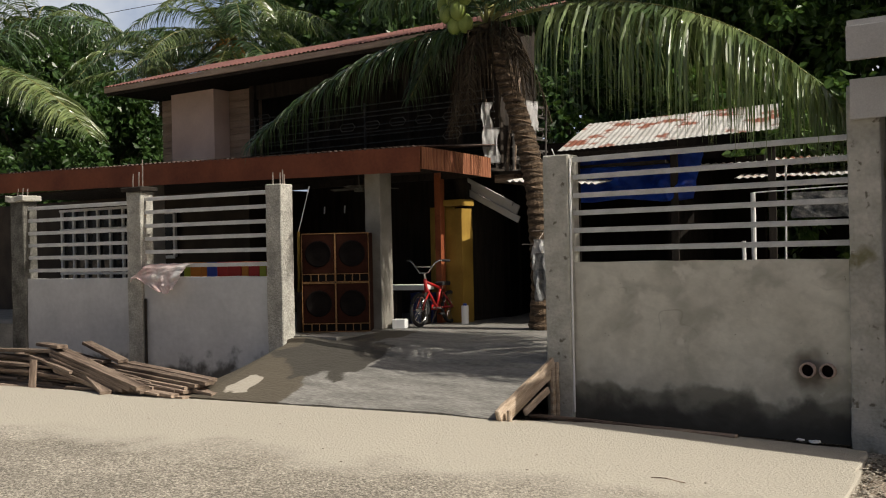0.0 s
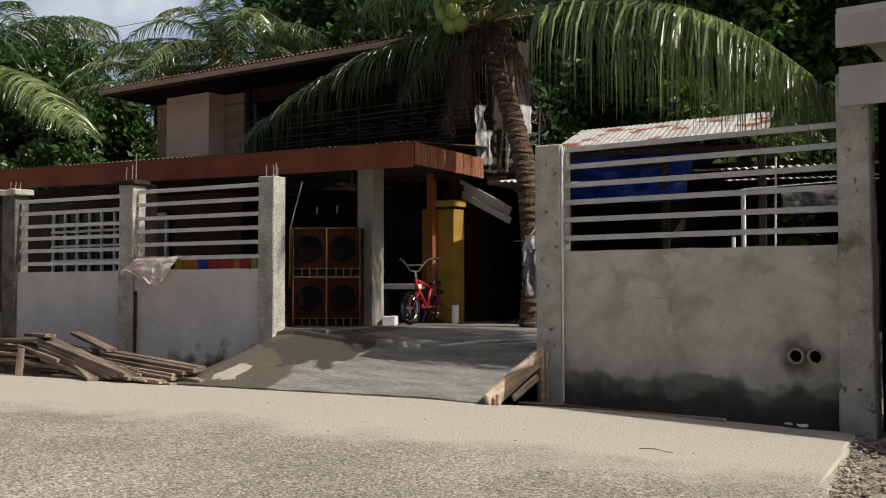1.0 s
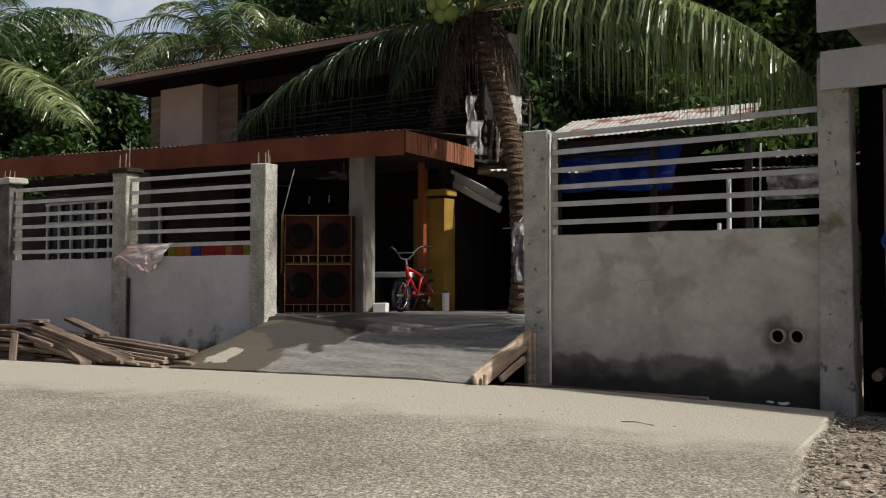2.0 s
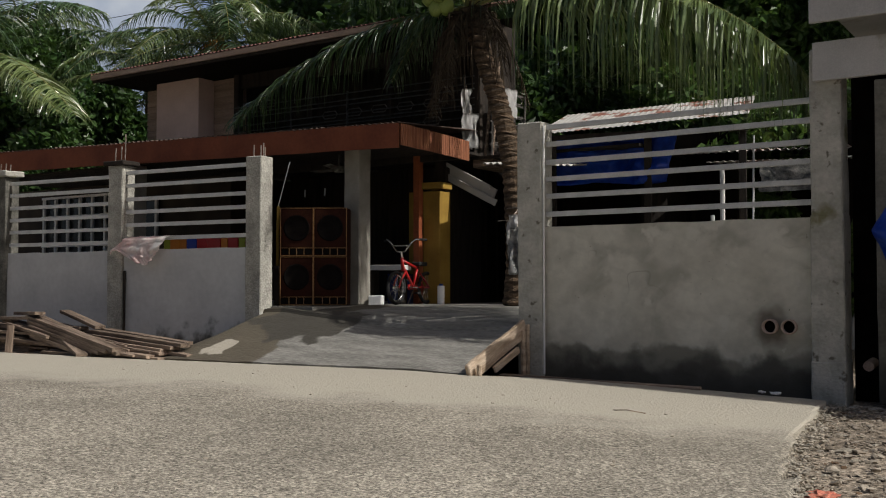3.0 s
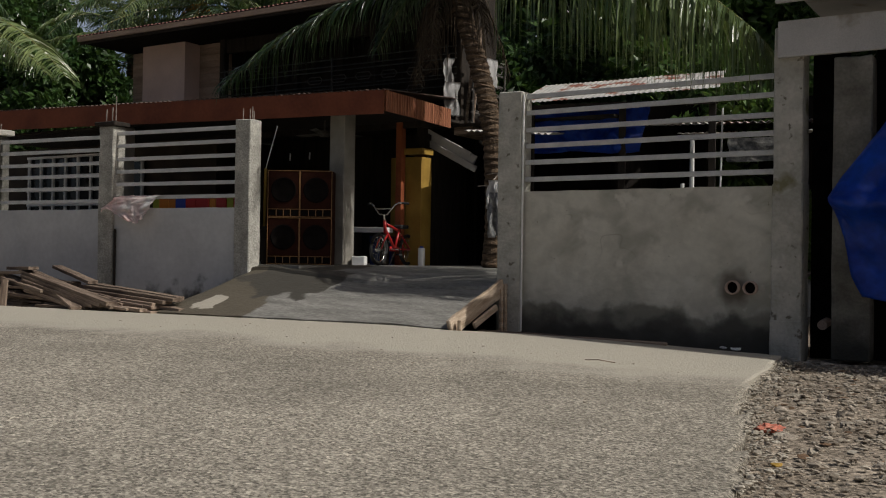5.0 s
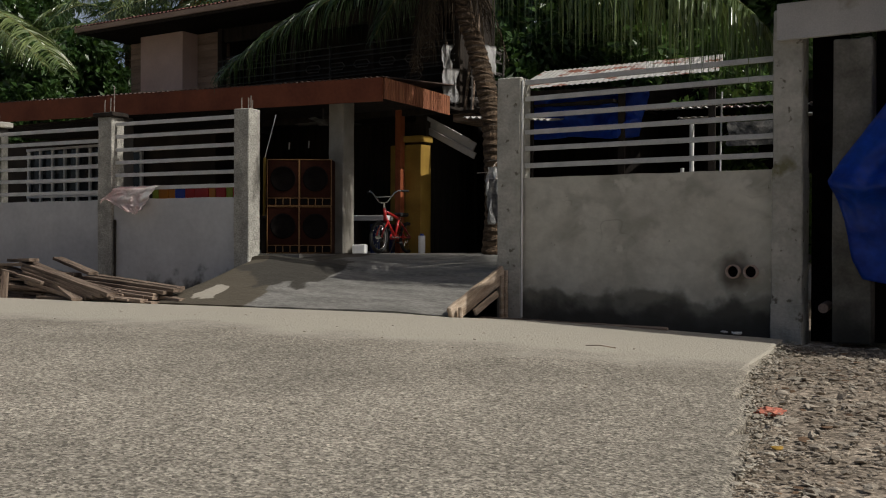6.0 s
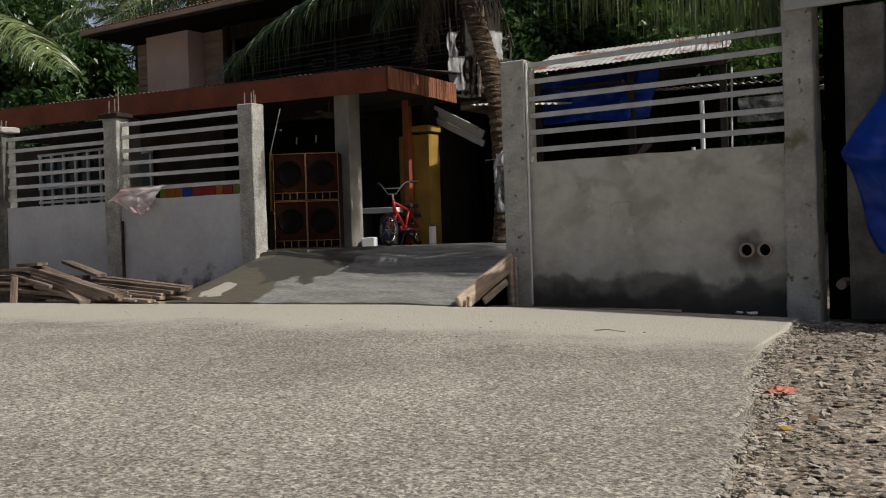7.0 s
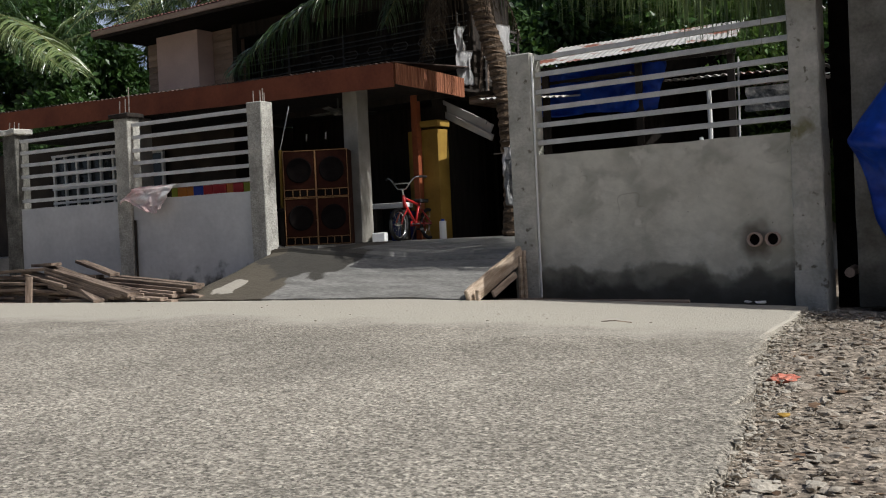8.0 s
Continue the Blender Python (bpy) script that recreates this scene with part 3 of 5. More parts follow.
def wall_panel(x0, x1, y0, y1, z0, z1):
    """A rendered wall with a slightly wavy face and a worn top edge."""
    bm = box(x0, x1, y0, y1, z0, z1)
    bmesh.ops.subdivide_edges(bm, edges=[e for e in bm.edges if e.calc_length() > 0.3], cuts=18, use_grid_fill=True)
    for v in bm.verts:
        v.co.y += 0.010 * noise.noise(v.co * 1.7) + 0.004 * noise.noise(v.co * 7)
        if v.co.z > z1 - 0.01:
            v.co.z += 0.010 * noise.noise(v.co * 3.1)
    return bm


fence = thing("fence", (0, 0, -1.7), label="rendered cement fence wall with grey steel rails between posts", category="fence")
FZ = 1.7
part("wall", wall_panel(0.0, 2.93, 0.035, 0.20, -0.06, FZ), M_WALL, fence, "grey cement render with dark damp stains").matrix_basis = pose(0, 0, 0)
fence.children[0].data.transform(Matrix.Translation((0, 0, -FZ)))
fence.children[0].matrix_basis = pose(0, 0, FZ)
post(fence, -0.31, 0.0, -0.03, 0.24, -0.1, 1.19 + FZ, 1.0)
post(fence, 2.93, 3.22, -0.06, 0.24, -0.1, 1.62 + FZ, 2.0)
part("post_base", rough_box(2.92, 3.23, -0.068, 0.245, -0.1, FZ + 0.02, 8, 0.012, 4.5), M_POST, fence, "lower cast of the post, slightly wider")
part("post_block", rough_box(2.915, 3.235, -0.075, 0.25, -0.1, 0.32, 4, 0.012, 5.0), M_POST, fence)
rails(fence, 0.0, 2.93, 1.135 + FZ, 6, 0.197, -0.35)
for k, x in enumerate((2.515, 2.70)):
    bm = bmesh.new()
    ring = []
    for rr, yy in ((0.074, 0.12), (0.074, -0.055), (0.060, -0.055), (0.060, 0.12)):
        ring.append([bm.verts.new((rr * math.cos(a * math.tau / 28), yy, rr * math.sin(a * math.tau / 28))) for a in range(28)])
    for a, b in zip(ring, ring[1:]):
        for i in range(28):
            bm.faces.new((a[i], b[i], b[(i + 1) % 28], a[(i + 1) % 28]))
    part("drain_pipe", bm, M_PVC, fence, "open plastic drain pipe end", True, pose(x, 0.02, -1.065 + FZ))
    # Black disc paints the shade in the pipe mouth.
    part("pipe_core", tube([(x, 0.03, -1.065 + FZ), (x, 0.024, -1.065 + FZ)], 0.061, 24), M_BLACK, fence, "black disc for the shade inside the pipe")
# White strip paints the bright sunlit edge of the post.
part("conduit", tube([(0.02, -0.012, 0.05), (0.018, -0.012, 1.4), (0.02, -0.012, 2.85)], 0.012, 8), M_WHITE, fence, "thin white strip for the sunlit edge of the post")

LF = 5.14
left_fence = thing("fence", (-4.5, -0.15, -1.7), LF, "pale rendered fence wall with steel rails and rough posts", "fence")
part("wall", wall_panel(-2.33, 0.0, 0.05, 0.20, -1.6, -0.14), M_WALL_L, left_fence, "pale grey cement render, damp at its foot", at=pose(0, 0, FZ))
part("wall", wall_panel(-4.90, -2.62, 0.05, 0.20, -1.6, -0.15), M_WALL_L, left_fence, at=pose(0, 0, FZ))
post(left_fence, 0.0, 0.27, 0.0, 0.26, 0.05, 1.105 + FZ, 3.0, "pebble-dashed concrete post", M_DASH)
post(left_fence, -2.62, -2.33, 0.0, 0.26, 0.05, 1.12 + FZ, 4.0, "pebble-dashed concrete post", M_DASH)
# Shade on this post comes from its darker base colour.
part("post", rough_box(-5.22, -4.90, 0.0, 0.26, 0.05, 1.08 + FZ, 9, 0.012, 6.0), M_SHADE_GREY, left_fence, "concrete post coloured as if in shade")
part("cap", rough_box(-2.68, -2.27, -0.05, 0.31, 1.12 + FZ, 1.19 + FZ, 3, 0.02, 7.0), M_DARKWOOD_SHADE, left_fence, "dark plank on the post")
part("cap", rough_box(-5.28, -4.82, -0.06, 0.30, 1.08 + FZ, 1.17 + FZ, 3, 0.03, 8.0), M_POST, left_fence, "broken hollow block on the post")
rails(left_fence, -2.33, 0.0, 1.005 + FZ, 6, 0.195)
rails(left_fence, -4.90, -2.62, 0.965 + FZ, 6, 0.197)
rebar(left_fence, 0.15, 0.13, 1.105 + FZ, (0.16, 0.15, 0.20, 0.13))
rebar(left_fence, -2.48, 0.13, 1.19 + FZ, (0.20, 0.22, 0.42), 0.01)
rebar(left_fence, -5.06, 0.13, 1.10 + FZ, (0.20, 0.2, 0.2), 0.02)
part("pole", tube([(-2.24, -0.03, 0.0), (-2.26, 0.0, 0.3), (-2.28, 0.02, 1.25)], 0.02, 8), M_DARKWOOD_SHADE, left_fence, "thin dark stick leaning at the post")

# ---- house ----
house = thing("house", (-7, 3, -0.95), label="two-storey wooden house with red-brown roof and porch canopy", category="house")
HL = Matrix.Translation((7, -3, 0.95))


def hpart(name, bm, material, label="", smooth=False, parent=None):
    bmesh.ops.transform(bm, matrix=HL, verts=bm.verts)
    return part(name, bm, material, parent or house, label, smooth)


# porch canopy
fl = math.degrees(math.atan2(0.09, 1))
A, B = Vector((-2.77, 1.05, 0)), Vector((-13.0, 0.13, 0))


def fascia(a, b, za, zb, h, t=0.03, n=40, rib=0.0):
    bm = bmesh.new()
    d = (b - a).normalized()
    nrm = Vector((-d.y, d.x, 0)) * t
    rings = []
    for i in range(n + 1):
        p = a + (b - a) * i / n - nrm.normalized() * rib * (i % 4 > 1)
        z = za + (zb - za) * i / n + 0.008 * noise.noise(p * 1.3)
        rings.append([bm.verts.new((q.x, q.y, zz)) for q, zz in ((p, z), (p + nrm, z), (p + nrm, z - h), (p, z - h))])
    for r, s in zip(rings, rings[1:]):
        for k in range(4):
            bm.faces.new((r[k], r[(k + 1) % 4], s[(k + 1) % 4], s[k]))
    bm.faces.new(rings[0][::-1])
    bm.faces.new(rings[-1])
    bmesh.ops.recalc_face_normals(bm, faces=bm.faces)
    return bm


hpart("fascia", fascia(A, B, 1.57, 1.70, 0.34), M_RUST, "rusty red sheet fascia")
hpart("fascia", fascia(A + Vector((0.0, 0.035, 0)), Vector((-2.83, 2.95, 0)), 1.575, 1.545, 0.30, 0.02, 112, 0.014), M_RIBBED, "ribbed rusty red sheet fascia, streaked")
bm = corrugated(10.25, 2.5, 0.22, pitch=0.10, amp=0.016)
bmesh.ops.transform(bm, matrix=pose(-12.96, 0.10, 1.705, 0, 0.73, fl), verts=bm.verts)
hpart("canopy_roof", bm, M_CANOPY, "corrugated porch roofing")
# Porch ceiling and rear walls hold the porch shade in their dark base.
hpart("canopy_ceiling", box(-12.9, -2.85, 1.15, 3.6, 1.36, 1.40), M_DARKWOOD_SHADE, "dark underside of the porch")
hpart("pillar", rough_box(-4.0, -3.72, 1.36, 1.64, -0.95, 1.36, 8, 0.006, 2.0), M_PILLAR, "plastered porch pillar")
hpart("pillar", rough_box(-8.6, -8.25, 1.0, 1.3, -0.95, 1.36, 8, 0.006, 3.0), M_PILLAR, "plastered porch pillar")
# ground-floor walls
hpart("wall", box(-16, -8.0, 3.0, 3.2, -0.95, 1.36), M_HOUSE, "brown plastered front wall")
hpart("wall", box(-8.0, -3.6, 4.6, 4.8, -0.95, 1.44), M_DARKWOOD_SHADE, "dark rear wall of the porch")
hpart("wall", box(-8.2, -8.0, 3.2, 4.8, -0.95, 1.36), M_HOUSE, "brown side wall")
hpart("wall", box(-3.60, -3.31, 2.85, 3.15, -0.95, 0.80), M_YELLOW, "yellow painted wall end")
hpart("wall", box(-3.60, -3.40, 3.15, 4.8, -0.95, 1.36), M_DARKWOOD_SHADE, "dark side wall")
hpart("wall", box(-4.25, -3.76, 3.35, 3.45, -0.95, 0.86), M_YELLOW, "dull yellow wall at the back of the porch")
hpart("wall_edge", box(-3.62, -3.27, 2.80, 3.15, 0.84, 0.94, 0.01), M_YELLOW, "yellow ledge over the wall")
hpart("post", box(-3.72, -3.61, 2.72, 2.84, -0.95, 1.36, 0.01), M_ORANGE, "red-brown painted post")
hpart("beam", box(-8, -2.9, 2.75, 2.85, 1.26, 1.36), M_DARKWOOD_SHADE)
# front window with white grille
win = hpart("window", box(-13.4, -11.0, 2.93, 2.98, -0.45, 1.15), M_GLASSDARK, "dark window behind a white grille")
for x in (-13.4, -13.0, -12.6, -12.2, -11.8, -11.4, -11.05):
    hpart("grille_bar", box(x - 0.03, x + 0.03, 2.86, 2.90, -0.45, 1.15), M_WHITE, parent=win)
for z in (-0.45, -0.15, 0.15, 0.45, 0.75, 1.15):
    hpart("grille_bar", box(-13.42, -11.02, 2.83, 2.86, z - 0.025, z + 0.025), M_WHITE, parent=win)
win = hpart("window", box(-10.5, -9.9, 2.93, 2.98, 0.15, 1.0), M_GLASSDARK, "small dark window with a white frame")
for x in (-10.5, -9.9):
    hpart("frame", box(x - 0.03, x + 0.03, 2.88, 2.93, 0.15, 1.0), M_WHITE, parent=win)
for z in (0.15, 1.0):
    hpart("frame", box(-10.53, -9.87, 2.86, 2.88, z - 0.03, z + 0.03), M_WHITE, parent=win)
# upper storey
hpart("upper_wall", box(-11.05, -10.06, 3.65, 3.75, 1.6, 3.45), M_SIDING, "weathered board siding")
# Dark panel added where the recess is only shaded.
hpart("upper_wall", box(-11.8, -11.0, 4.3, 4.4, 1.5, 3.5), M_DARKWOOD_SHADE, "wall coloured as the shade of the recess")
hpart("upper_wall", box(-9.24, -8.37, 3.65, 3.75, 1.6, 3.45), M_SIDING, "weathered board siding")
for x0, x1 in ((-11.05, -10.06), (-9.24, -8.37)):
    for k in range(13):
        hpart("siding_board", box(x0, x1, 3.62, 3.65, 1.85 + 0.125 * k, 1.85 + 0.125 * k + 0.112, 0.004), M_SIDING)
hpart("bay", box(-10.30, -9.11, 3.22, 3.62, 1.72, 3.34, 0.008), M_PINK, "plain pinkish boarded bay")
# Upper rooms: the unlit depth is painted by the shade-dark wood.
hpart("upper_wall", box(-8.35, -2.95, 3.9, 4.0, 1.5, 2.05), M_DARKWOOD_SHADE, "dark timber parapet")
hpart("upper_wall", box(-8.35, -2.95, 3.5, 3.6, 3.05, 3.45), M_DARKWOOD_SHADE, "dark timber head wall")
hpart("upper_wall", box(-11.0, -3.05, 4.7, 4.8, 1.5, 3.9), M_DARKWOOD_SHADE, "dark back wall")
hpart("upper_wall", box(-3.15, -3.05, 3.6, 4.7, 1.5, 3.7), M_DARKWOOD_SHADE, "dark side wall")
hpart("upper_floor", box(-10.75, -2.95, 3.3, 4.8, 1.42, 1.5), M_DARKWOOD_SHADE, "dark floor boards")
for x in (-8.33, -6.5, -4.75, -3.02):
    hpart("upper_post", box(x - 0.06, x + 0.06, 3.44, 3.56, 1.5, 3.45), M_DARKWOOD_SHADE, "dark timber post")
for z in (1.66, 1.74, 1.84, 2.01, 2.14, 2.20, 2.31, 2.46, 2.54, 2.66):
    hpart("railing_bar", box(-8.3, -3.0, 3.36, 3.38, z - 0.009, z + 0.009), M_IRON, "dark iron railing bar")
for x in (-8.2, -6.9, -5.6, -3.2):
    hpart("railing_post", box(x - 0.015, x + 0.015, 3.38, 3.41, 1.5, 2.7), M_IRON, "dark iron railing post")
bm = tube([(0.17, 0, 0), (0.12, 0, 0.06), (-0.12, 0, 0.06), (-0.17, 0, 0), (-0.12, 0, -0.06), (0.12, 0, -0.06)], 0.010, 6, closed=True)
first = None
for x, z in ((-3.80, 2.31), (-4.34, 2.31), (-4.88, 2.32), (-5.42, 2.31), (-5.96, 2.31), (-3.80, 2.01), (-7.4, 2.66), (-7.95, 2.66)):
    at = pose(x + 7, 3.36 - 3, z + 0.95)
    if first is None:
        first = part("railing_link", bm, M_RAILING, house, "iron railing link", at=at)
    else:
        again(first, at)
# two short white rods under the porch ceiling
for x in (-5.77, -5.34):
    hpart("hook", tube([(x, 2.5, 0.80), (x + 0.01, 2.5, 0.92)], 0.012, 6), M_WHITE, "short white rod")
# main roof
bm = corrugated(8.6, 2.9, 0.88, pitch=0.10, amp=0.012)
bmesh.ops.transform(bm, matrix=pose(-11.25, 2.35, 3.46), verts=bm.verts)
hpart("roof", bm, M_ROOF, "rusty red corrugated roof")
hpart("eave_board", box(-11.2, -2.7, 2.40, 2.44, 3.30, 3.44), M_DARKWOOD_SHADE, "dark eave board")
hpart("eave_trim", box(-11.22, -2.68, 2.36, 2.40, 3.35, 3.44), M_SIDING, "brown eave trim")
# Shadow under the eave is put into the soffit's near-black colour.
hpart("soffit", box(-11.1, -2.75, 2.44, 3.72, 3.31, 3.34), M_SHADE_BLACK, "soffit boards coloured as the shade under the eave")
hpart("gable", box(-11.2, -11.16, 2.44, 5.2, 3.36, 3.46), M_DARKWOOD_SHADE)
# side balcony: old railing with iron links, seen along its length
for k in range(4):
    hpart("baluster", tube([(-2.72, 3.44 + 0.34 * k, 1.30), (-2.70 + 0.03 * math.sin(k * 5), 3.45 + 0.34 * k, 2.48)], 0.018, 6), M_RAILING, "old iron baluster")
for z in (1.38, 1.56, 1.74, 1.92, 2.10, 2.28, 2.45):
    hpart("side_rail", box(-2.74, -2.71, 3.4, 4.55, z - 0.014, z + 0.014), M_RAILING, "weathered railing bar")
bm = tube([(0, dy, dz) for dy, dz in ((0.13, 0), (0.09, 0.06), (-0.09, 0.06), (-0.13, 0), (-0.09, -0.06), (0.09, -0.06))], 0.011, 5, closed=True)
first = None
for y in (3.61, 3.95, 4.29):
    for z in (1.65, 2.01, 2.37):
        at = pose(-2.72 + 7, y - 3, z + 0.95)
        if first is None:
            first = part("side_link", bm, M_RAILING, house, "iron link in the side railing", at=at)
        else:
            again(first, at)
for x0, y0, x1, y1 in ((-2.86, 3.46, -2.70, 3.5), (-2.74, 3.48, -2.62, 3.52)):
    hpart("prop", tube([(x0, y0, 1.3), (x1, y1, 2.95)], 0.026, 7), M_WOOD, "leaning grey pole")
hpart("side_floor", box(-3.05, -2.69, 3.42, 4.6, 1.20, 1.32), M_WOOD, "weathered edge beam of the balcony")
# lean-to eave of loose boards beside the porch
for k, (dx, dz, w) in enumerate(((0.0, 0.0, 0.20), (0.05, -0.12, 0.10), (-0.02, 0.12, 0.06))):
    bm = box(-0.56, 0.56, -0.02, 0.02, -w / 2, w / 2, 0.004)
    bmesh.ops.transform(bm, matrix=pose(-3.08 + dx, 3.30 - 0.05 * k, 0.98 + dz, 0, 27, 0), verts=bm.verts)
    # Pale base stands in for the sun on these weathered boards.
    hpart("eave_plank", bm, M_HEADER, "weathered eave plank, paled as if in the sun")
bm = corrugated(1.45, 2.3, 0.28, pitch=0.10)
bmesh.ops.transform(bm, matrix=pose(-2.44, 2.72, 1.16, 0, 4, 6), verts=bm.verts)
hpart("lean_to_roof", bm, M_SHEET, "galvanised lean-to sheet")

# Added closure: near-black walls and a ceiling give the lean-to its shade.
hpart("lean_to_wall", box(-3.38, 0.6, 5.2, 5.3, -0.95, 1.5), M_SHADE_BLACK, "added near-black wall standing for the lean-to's shade")
hpart("lean_to_wall", box(-0.3, -0.2, 3.6, 5.2, -0.95, 1.3), M_SHADE_BLACK, "added near-black wall standing for the lean-to's shade")
hpart("lean_to_roof", box(-3.38, -0.2, 3.3, 5.3, 1.32, 1.36), M_DARKWOOD_SHADE, "added ceiling that darkens the lean-to")

# ---- yard shed on the far side of the fence ----
shed = thing("shed", (-1.57, 3.0, -0.95), 13, "open shed with a rust-stained galvanised roof", "shed")
bm = corrugated(3.04, 2.2, 0.64, pitch=0.085, amp=0.005)
part("roof", bm, M_SHEET, shed, "galvanised sheet, streaked with rust", at=pose(-0.14, 0, 2.514, 0, -2.5, 0))
part("purlin", box(0, 2.88, 0.05, 0.10, 2.42, 2.49, 0.004), M_DARKWOOD_SHADE, shed, "dark timber purlin")
for x in (0.1, 1.5, 2.8):
    part("post", box(x - 0.05, x + 0.05, 0.10, 0.2, 0.0, 2.48, 0.006), M_DARKWOOD_SHADE, shed, "dark timber post")
# Both walls are added as near-black sheets for the shade behind the fence.
part("back_wall", box(-1.5, 7.0, 3.4, 3.5, 0.0, 3.0), M_SHADE_BLACK, shed, "added near-black wall standing for the shed's deep shade")
part("side_wall", box(-1.5, -1.4, 1.6, 3.4, 0.0, 2.6), M_SHADE_BLACK, shed, "added near-black wall standing for the shed's deep shade")
bm = corrugated(5.6, 2.6, 0.3, pitch=0.12, amp=0.018)
part("low_roof", bm, M_SHEET, shed, "low galvanised sheet roof, shaded", at=pose(-0.9, 1.0, 2.27))
bm = corrugated(3.4, 2.4, 0.25, pitch=0.10, amp=0.009)
part("low_roof", bm, M_SHEET, shed, at=pose(2.3, 0.2, 2.02))
tarp = thing("tarpaulin", (-0.92, 3.45, 1.52), 10, "blue tarpaulin hung under the shed roof", "tarpaulin")
part("sheet", cloth(2.3, 0.70, 44, 18, 0.26, 3.0, 0.12), M_BLUETARP, tarp, smooth=True)
part("tie", tube([(-1.0, 0, 0), (-1.05, 0, 0.12)], 0.008, 6), M_WHITE, tarp)
frame_w = thing("drying_frame", (1.41, 2.0, -0.95), 0, "white pipe clothes frame with a grey sheet", "clothes frame")
part("upright", tube([(0, 0, 0), (0, 0, 1.72)], 0.03, 8), M_WHITE, frame_w)
part("upright", tube([(1.6, 0, 0), (1.6, 0, 1.72)], 0.02, 8), M_WHITE, frame_w)
part("crossbar", tube([(0, 0, 1.72), (1.6, 0, 1.76)], 0.007, 8), M_WHITE, frame_w)
part("hanging_line", tube([(0.42, -0.25, 0.0), (0.44, -0.25, 1.0), (0.46, -0.25, 2.05)], 0.012, 6), M_WHITE, frame_w)
part("stake", tube([(-0.12, 0.05, 0.0), (-0.14, 0.05, 1.15)], 0.025, 6), M_WHITE, frame_w)
part("sheet", cloth(0.9, 0.3, 16, 8, 0.04, 8.0), M_GREYCLOTH, frame_w, at=pose(0.9, 0.02, 1.70))

# ---- neighbour beyond the fence ----
nb = thing("neighbour_building", (5.6, 0.6, -1.75), 0, "unfinished concrete neighbour building with pale grey header boards", "building")
part("post", rough_box(-2.08, -1.72, -0.70, -0.3, 0, 3.0, 9, 0.012, 9.0), M_POST_SHADE, nb, "concrete post")
# Wall colours here carry the shade of the neighbour's inside.
part("wall", wall_panel(-1.72, 4.0, -0.45, -0.3, 0, 3.2), M_SHADE_BLACK, nb, "unfinished wall coloured near-black as shade")
part("wall", box(-2.62, 4.0, 1.2, 1.3, 0, 3.2), M_DARKWOOD_SHADE, nb, "dark inner wall standing for the unlit inside")
# Added black sheet in place of the shaded void beside the post.
part("wall", box(-2.40, -2.04, -0.10, -0.02, -0.15, 3.5), M_BLACK, nb, "black sheet standing for the shade in the gap")
part("header_board", box(-2.62, 3.2, -0.74, -0.68, 3.04, 3.41, 0.006), M_HEADER, nb, "pale grey header board")
part("header_board", box(-2.60, 3.2, -0.95, -0.90, 3.55, 3.86, 0.006), M_HEADER, nb, "pale grey board under the eave")
part("eave", box(-2.60, 3.4, -0.9, 1.4, 3.86, 3.92), M_HEADER, nb, "flat eave")
# Added out of view, only to block low sun from reaching the gap.
part("wall", box(4.0, 4.12, -0.45, 1.3, 0, 3.9), M_WALL, nb, "unseen end wall added to keep the sun out")
part("drain_stub", tube([(-2.22, -0.4, 0.32), (-2.22, -0.15, 0.34)], 0.05, 12), M_PVC, nb)
bt = thing("tarpaulin", (4.35, -0.14, 1.25), 0, "bright blue tarpaulin draped over the concrete post", "tarpaulin")
bm = bmesh.new()
NX, NY = 64, 72
g = []
for j in range(NY + 1):
    v = j / NY
    left = lin(v, [(0, 0.0), (0.25, -0.22), (0.52, -0.72), (0.6, -0.80), (0.75, -0.68), (0.92, -0.60), (1, -0.52)])
    g.append([])
    for i in range(NX + 1):
        u = i / NX
        x = left + (2.2 - left) * u
        fold = math.sin(u * 9 + 3.5 * v + 4 * noise.noise(Vector((u * 2, v * 2, 1.0))))
        y = -0.10 - 0.22 * abs(noise.noise(Vector((u * 3 + 0.4, v * 2.4, 2.0)))) - 0.05 * fold - 0.13 * abs(noise.noise(Vector((u * 8, v * 5 + u * 4, 5.0)))) - 0.05 * abs(noise.noise(Vector((u * 22, v * 17, 3.0)))) - 0.20 * math.exp(-((v - 0.60 - 0.1 * u) / 0.05) ** 2)
        z = -2.36 * v + 0.06 * noise.noise(Vector((u * 5, v, 9.0)))
        g[-1].append(bm.verts.new((x, y, z)))
for j in range(NY):
    for i in range(NX):
        bm.faces.new((g[j][i], g[j + 1][i], g[j + 1][i + 1], g[j][i + 1]))
bmesh.ops.solidify(bm, geom=bm.faces[:], thickness=0.006)
part("sheet", bm, M_BLUETARP, bt, smooth=True)
part("tie", tube([(0.0, -0.05, 0.0), (-0.02, -0.03, 0.35)], 0.008, 6), M_WHITE, bt)


